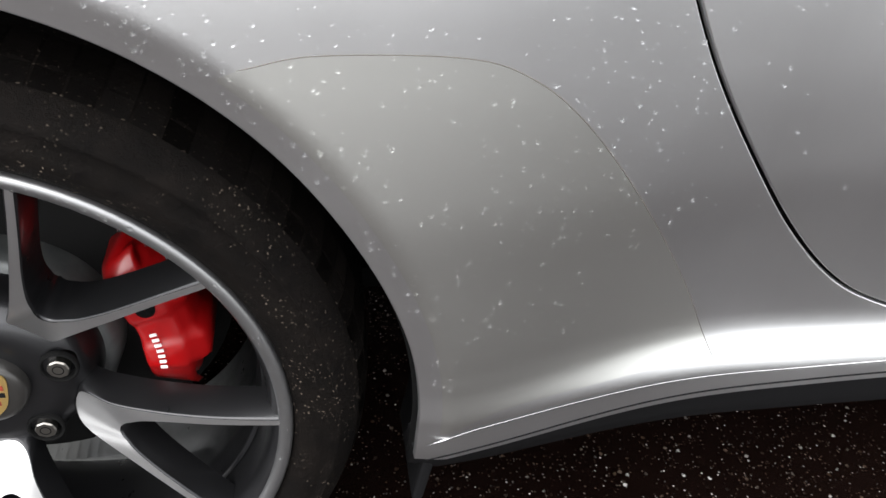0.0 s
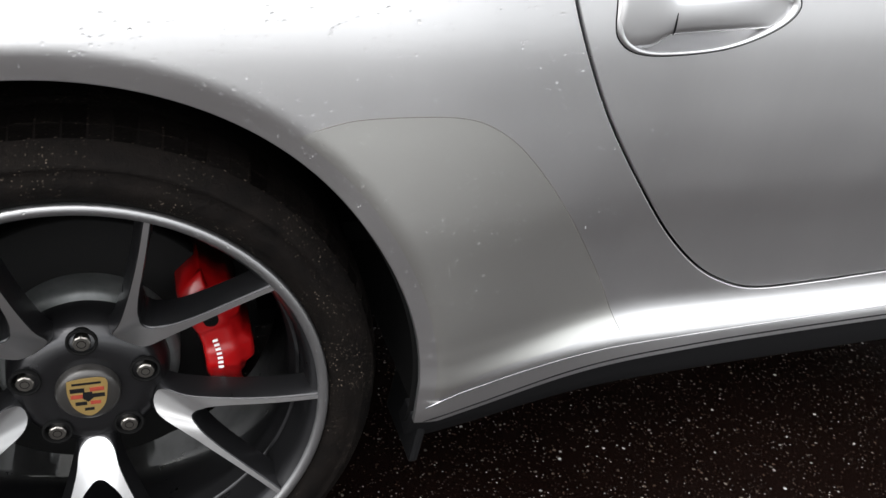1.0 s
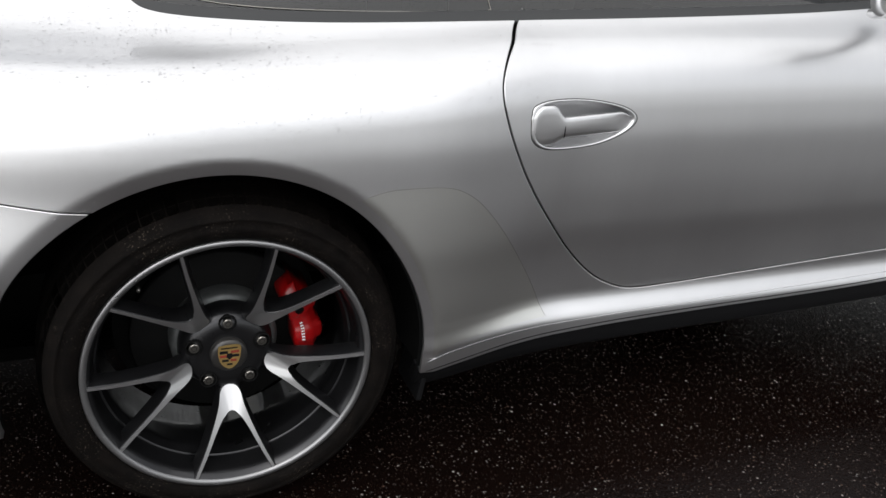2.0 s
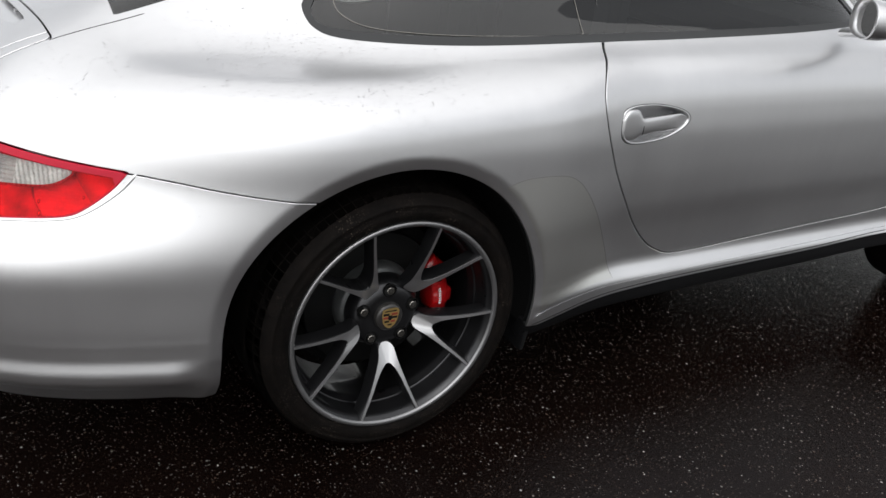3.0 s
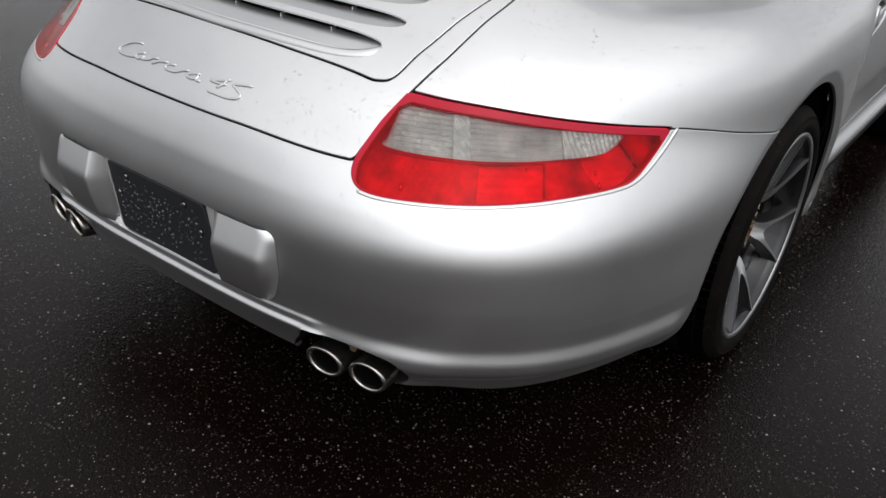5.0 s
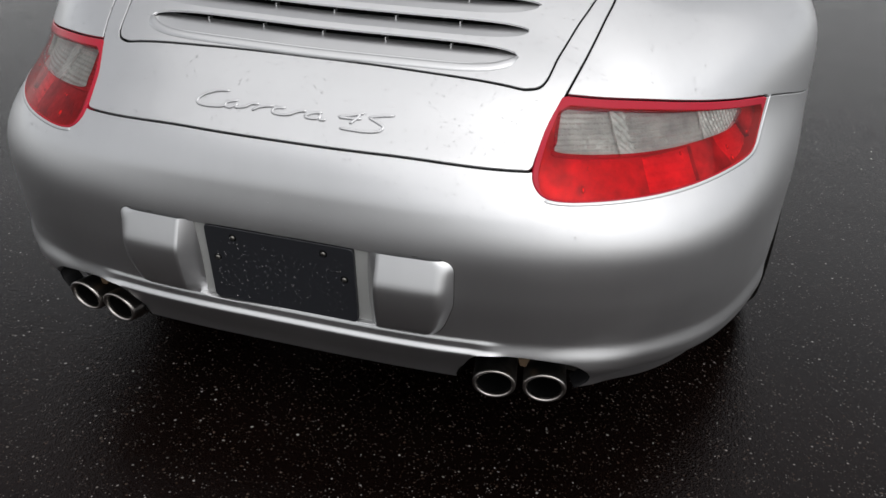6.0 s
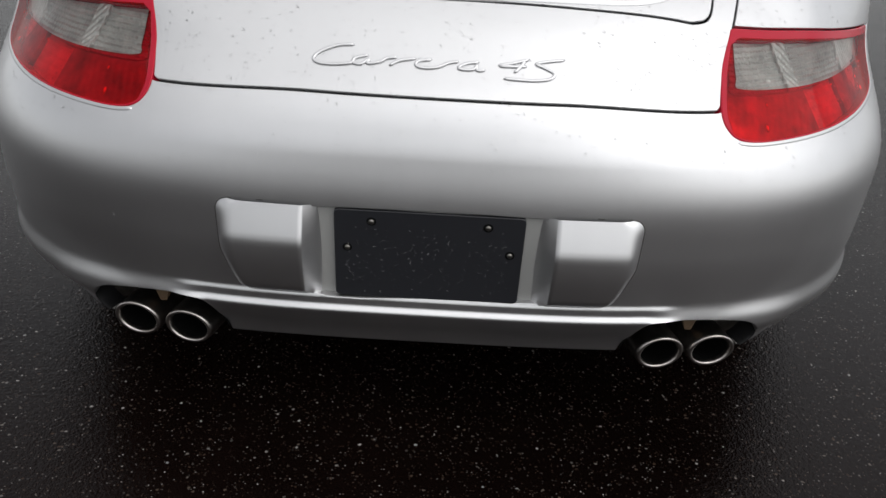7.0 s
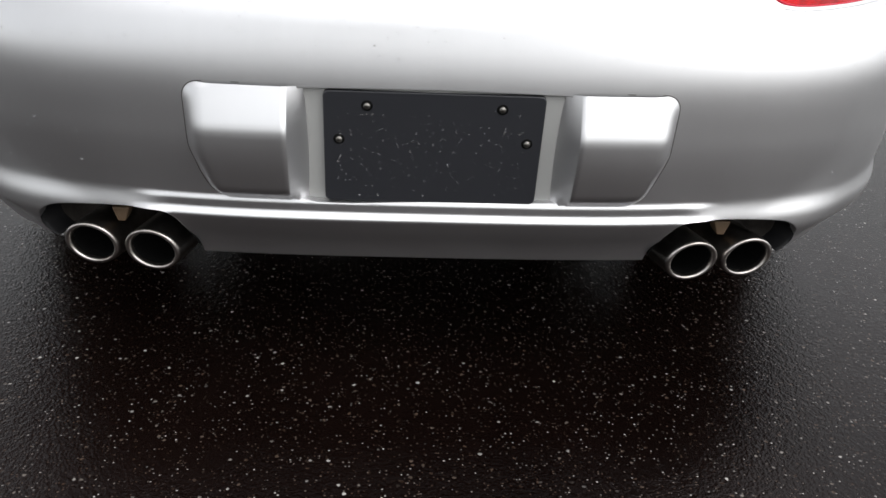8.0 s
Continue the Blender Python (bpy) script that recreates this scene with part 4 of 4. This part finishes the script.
# ---- handle, mirror, cabin
def handle_parts():
    h = tagged(new("door_handle"), "silver painted pull handle in a dished recess")
    h.parent = door
    cx, cz = .665, .760
    ring = handle_outline[:-1]
    rows = []
    for k, (s, d) in enumerate(((.998, .0010), (.985, -.0012), (.960, -.0022), (.930, -.0014), (.908, .0015), (.892, .008), (.86, .020), (.74, .030), (.45, .036), (.02, .038))):
        rows.append([p + Vector((0, d, 0)) for p, n in on_side([(cx + (p[0] - cx) * s, cz + (p[1] - cz) * s) for p in ring])])
    bm = loft(rows, closed=True)
    bmesh.ops.recalc_face_normals(bm, faces=bm.faces[:])
    part("dish", bm, silver, h)
    rim = on_side([(p[0], p[1]) for p in ring + ring[:1]], -.0004)
    part("seal", tube_on(rim, .0012, .8, 6), black, h, "thin dark seal round the recess")
    # the grip: a broad root that narrows to a bar
    rows = []
    n = 26
    for i in range(n + 1):
        t = i / n
        x = .553 + .2215 * t
        root = float(step(.33, .19, np.array(t)))
        tip = float(step(.80, 1.0, np.array(t)))
        lo = (.730 + .010 * t) * (1 - root) + .7205 * root
        up = (.771 + .008 * t) * (1 - root) + .7975 * root
        if t < .08:
            lo, up = lo + .024 * (1 - t / .08) ** 1.6, up - .020 * (1 - t / .08) ** 1.6
        if t > .9:
            k = (t - .9) / .1
            lo, up = lo + (.7605 - lo) * k * .7, up + (.7625 - up) * k * .7
        out = .001 + .0060 * math.sin(math.pi * min(1, .12 + t)) - .002 * tip
        base = on_side([(x, (lo + up) / 2)])[0][0]
        row = []
        for k in range(14):
            a = 2 * math.pi * k / 14
            ca, sa = math.cos(a), math.sin(a)
            z = (lo + up) / 2 + (up - lo) / 2 * (abs(sa) ** .7) * (1 if sa >= 0 else -1)
            back = -.016 if root < .5 else -.026
            y = base.y - (out if ca > 0 else -back) * (abs(ca) ** .7) * (1 if ca > 0 else -1)
            row.append((x, y, z))
        rows.append(row)
    bm = loft(rows, closed=True, caps=True)
    bmesh.ops.recalc_face_normals(bm, faces=bm.faces[:])
    part("grip", bm, silver, h)
    seam = []
    for k in range(9):
        z = .734 + .037 * k / 8
        p, nn = on_side([(.623, z)])[0]
        seam.append((Vector((p.x, p.y - .0066 + .0035 * ((z - .7525) / .019) ** 4, z)), Vector((0, -1, 0))))
    part("grip_seam", tube_on(seam, .0012, .5, 6), black, h)


handle_parts()


def mirror():
    m = tagged(new("wing_mirror"), "silver painted wing mirror")
    m.parent = door
    rows = []
    cx, cy, cz = 1.268, -.925, 1.027
    for i in range(15):
        t = i / 14
        s = (1 - max(0, t) ** 2.4) ** .5 if t < 1 else .02
        x = cx + .110 * t
        rows.append([(x, cy + .02 * t + .078 * s * math.copysign(abs(math.cos(a)) ** .8, math.cos(a)), cz - .004 * t + .051 * s * math.copysign(abs(math.sin(a)) ** .8, math.sin(a))) for a in [2 * math.pi * k / 32 for k in range(32)]])
    bm = loft(rows, closed=True)
    bmesh.ops.recalc_face_normals(bm, faces=bm.faces[:])
    part("housing", bm, silver, m)
    ring = rows[0]
    part("rim", loft([[(x, y, z) for x, y, z in ring], [(x - .006, cy + (y - cy) * .96, cz + (z - cz) * .95) for x, y, z in ring], [(x + .012, cy + (y - cy) * .86, cz + (z - cz) * .82) for x, y, z in ring]], closed=True), silver, m)
    bm = bmesh.new()
    bm.faces.new([bm.verts.new((x + .010, cy + (y - cy) * .87, cz + (z - cz) * .83)) for x, y, z in ring])
    part("mirror_glass", bm, mirror_glass, m, "mirror glass")
    turn = Matrix.Translation((cx, cy, 0)) @ Matrix.Rotation(radians(-32), 4, "Z") @ Matrix.Translation((-cx, -cy, 0))
    for o in m.children:
        o.data.transform(turn)
    part("stalk", loft([[(1.44 + .030 * math.cos(a) - .10 * t, -.76 - .14 * t, .955 + .03 * t + .014 * math.sin(a)) for a in [2 * math.pi * k / 16 for k in range(16)]] for t in (0, .4, .8, 1.0)], closed=True), silver, m)


mirror()
bead = on_side([(x, float(sill_line(np.array(x)))) for x in np.arange(.376, 1.86, .015)], -.0003)
part("sill_bead", tube_on(bead, .0010, .7, 6), silver_trim, car, "thin bright bead along the sill")

groove = on_side([(x, float(sill_edge(np.array(x))) + .0075) for x in np.arange(.376, 1.86, .015)], .0002)
part("sill_groove", tube_on(groove, .0013, .5, 6), black, car, "dark groove above the sill strip")
trace = on_side([(p[0], p[1]) for p in film_outline[:71]], .0005)
part("film_edge", tube_on(trace, .0004, .5, 5), film_line, car, "faint dark edge of the protective film")
line = on_side([(p[0], p[1]) for p in flow((.495, 1.06), (.515, .955), (.512, .944), (.49, .941), (.3, .938), (.09, .935), (-.01, .939), (-.055, .955), (-.066, .978), (-.05, 1.02))], -.0035)
part("window_line", tube_on(line, .0009, .6, 6), bolt_steel, car, "thin pale line inside the quarter window")

def cabin():
    for side in (-1, 1):
        s = tagged(new("seat"), "dark leather seat")
        s.parent = car
        part("backrest", box(.72, side * .36, .80, .14, .46, .56, .05), leather, s)
        part("cushion", box(.98, side * .36, .52, .50, .48, .16, .05), leather, s)
    part("dashboard", box(1.62, 0, .88, .34, 1.20, .16, .05), leather, car, "dark dashboard")
    ring = lathe([(.170 + .014 * math.cos(a), .014 * math.sin(a)) for a in [2 * math.pi * k / 10 for k in range(11)]], 48)
    bmesh.ops.transform(ring, matrix=pose(1.36, .36, .95, 0, 0, 90) @ pose(0, 0, 0, -22, 0, 0), verts=ring.verts)
    part("steering_wheel", ring, black, car, "black steering wheel")
    part("cabin_floor", box(.9, 0, .40, 2.0, 1.3, .03), under, car)


cabin()


# ---- rain on the paint
def raindrops(count):
    rng = np.random.default_rng(7)
    tri = skin_f[:, :3]
    c = skin_v[tri].mean(1)
    area = np.linalg.norm(np.cross(skin_v[tri[:, 1]] - skin_v[tri[:, 0]], skin_v[tri[:, 2]] - skin_v[tri[:, 0]]), axis=1)
    ok = (c[:, 2] > .34) & (c[:, 0] < 1.7) & (f_window[tri].max(1) < 0) & (f_handle[tri].max(1) < 0) & (f_slots[tri].max(1) < 0) & (f_arch[tri].min(1) > .004) & (f_recess[tri].max(1) < -.01)
    ok &= ~((c[:, 0] < -.9) & (np.abs(c[:, 1]) < .33) & (c[:, 2] < .50))
    nz = skin_n[tri].mean(1)[:, 2]
    wgt = area * ok * (.8 + .6 * np.clip(nz, 0, 1)) * (.35 + noise_field(c * 8)) * (.10 + .90 * step(.72, .48, c[:, 0])) * ((c[:, 1] < .1) | (c[:, 0] < -.55)) * np.where(nz > .5, 1.0, 1) * np.where((np.abs(c[:, 0] + .12) < .24) & (c[:, 1] < -.5) & (c[:, 2] > .82), 3.0, 1) * np.where((c[:, 0] < -.4) & (c[:, 2] < .52), .35, 1) * np.where(nz < .5, 1 + 2.4 * step(-.3, -.05, c[:, 0]) * step(.66, .50, c[:, 0]), 1)
    pick = rng.choice(len(tri), count, p=wgt / wgt.sum())
    verts, faces = [], []
    for i in pick:
        b = rng.dirichlet((1, 1, 1))
        p = Vector(b @ skin_v[tri[i]])
        n = Vector(b @ skin_n[tri[i]]).normalized()
        u = n.orthogonal().normalized()
        v = n.cross(u)
        r = (.0007 + .0014 * rng.random() ** 2.2) * (1.15 if n.z > .5 else 1)
        low = .5 if n.z > .5 else 1
        st = 1 + .3 * rng.random()
        o = len(verts)
        k = 8
        for h, q in ((-.05, 1.0), (.30, .86), (.50, .55)):
            for j in range(k):
                a = 2 * math.pi * j / k
                verts.append(p + (u * math.cos(a) * st + v * math.sin(a)) * (r * q) + n * (r * h * low))
        verts.append(p + n * r * .60 * low)
        for e in (0, k):
            faces += [(o + e + j, o + e + (j + 1) % k, o + e + k + (j + 1) % k, o + e + k + j) for j in range(k)]
        faces += [(o + 2 * k + j, o + 2 * k + (j + 1) % k, o + 3 * k) for j in range(k)]
    for _ in range(330):
        y, z, r = rng.uniform(-.125, .125), rng.uniform(-.07, .06), .0009 + .0012 * rng.random() ** 2
        if rng.random() > .35 + .65 * (abs(z) < .04):
            continue
        o, k = len(verts), 7
        for h, q in ((.0, 1.0), (.5, .8)):
            verts += [plate_m @ Vector((-.003 - r * h, y + r * q * math.cos(2 * math.pi * j / k), z + r * q * math.sin(2 * math.pi * j / k))) for j in range(k)]
        verts.append(plate_m @ Vector((-.003 - r * .75, y, z)))
        faces += [(o + j, o + (j + 1) % k, o + k + (j + 1) % k, o + k + j) for j in range(k)]
        faces += [(o + k + j, o + k + (j + 1) % k, o + 2 * k) for j in range(k)]
    # beads on the rim and the spokes of the wheel
    for _ in range(170):
        a, r = rng.uniform(0, 2 * math.pi), .0009 + .0011 * rng.random() ** 2
        ring = rng.uniform(.2478, .2555)
        c = Vector((ring * math.cos(a), -.722 - .1748 - .24 * (ring - .2475), .3255 + ring * math.sin(a)))
        o, k = len(verts), 7
        for h, q in ((-.1, 1.0), (.45, .8)):
            verts += [c + Vector((r * q * math.cos(2 * math.pi * j / k), -r * h, r * q * math.sin(2 * math.pi * j / k))) for j in range(k)]
        verts.append(c + Vector((0, -r * .65, 0)))
        faces += [(o + j, o + (j + 1) % k, o + k + (j + 1) % k, o + k + j) for j in range(k)]
        faces += [(o + k + j, o + k + (j + 1) % k, o + 2 * k) for j in range(k)]
    tagged(new("raindrops", mesh("raindrops", verts, faces, water)), "small raindrops beading on the car paint", "water drops", kind="stuff")


def noise_field(p):
    return np.array([.5 + .5 * noise.noise(Vector(q)) for q in p[:, :3]])


raindrops(12000)
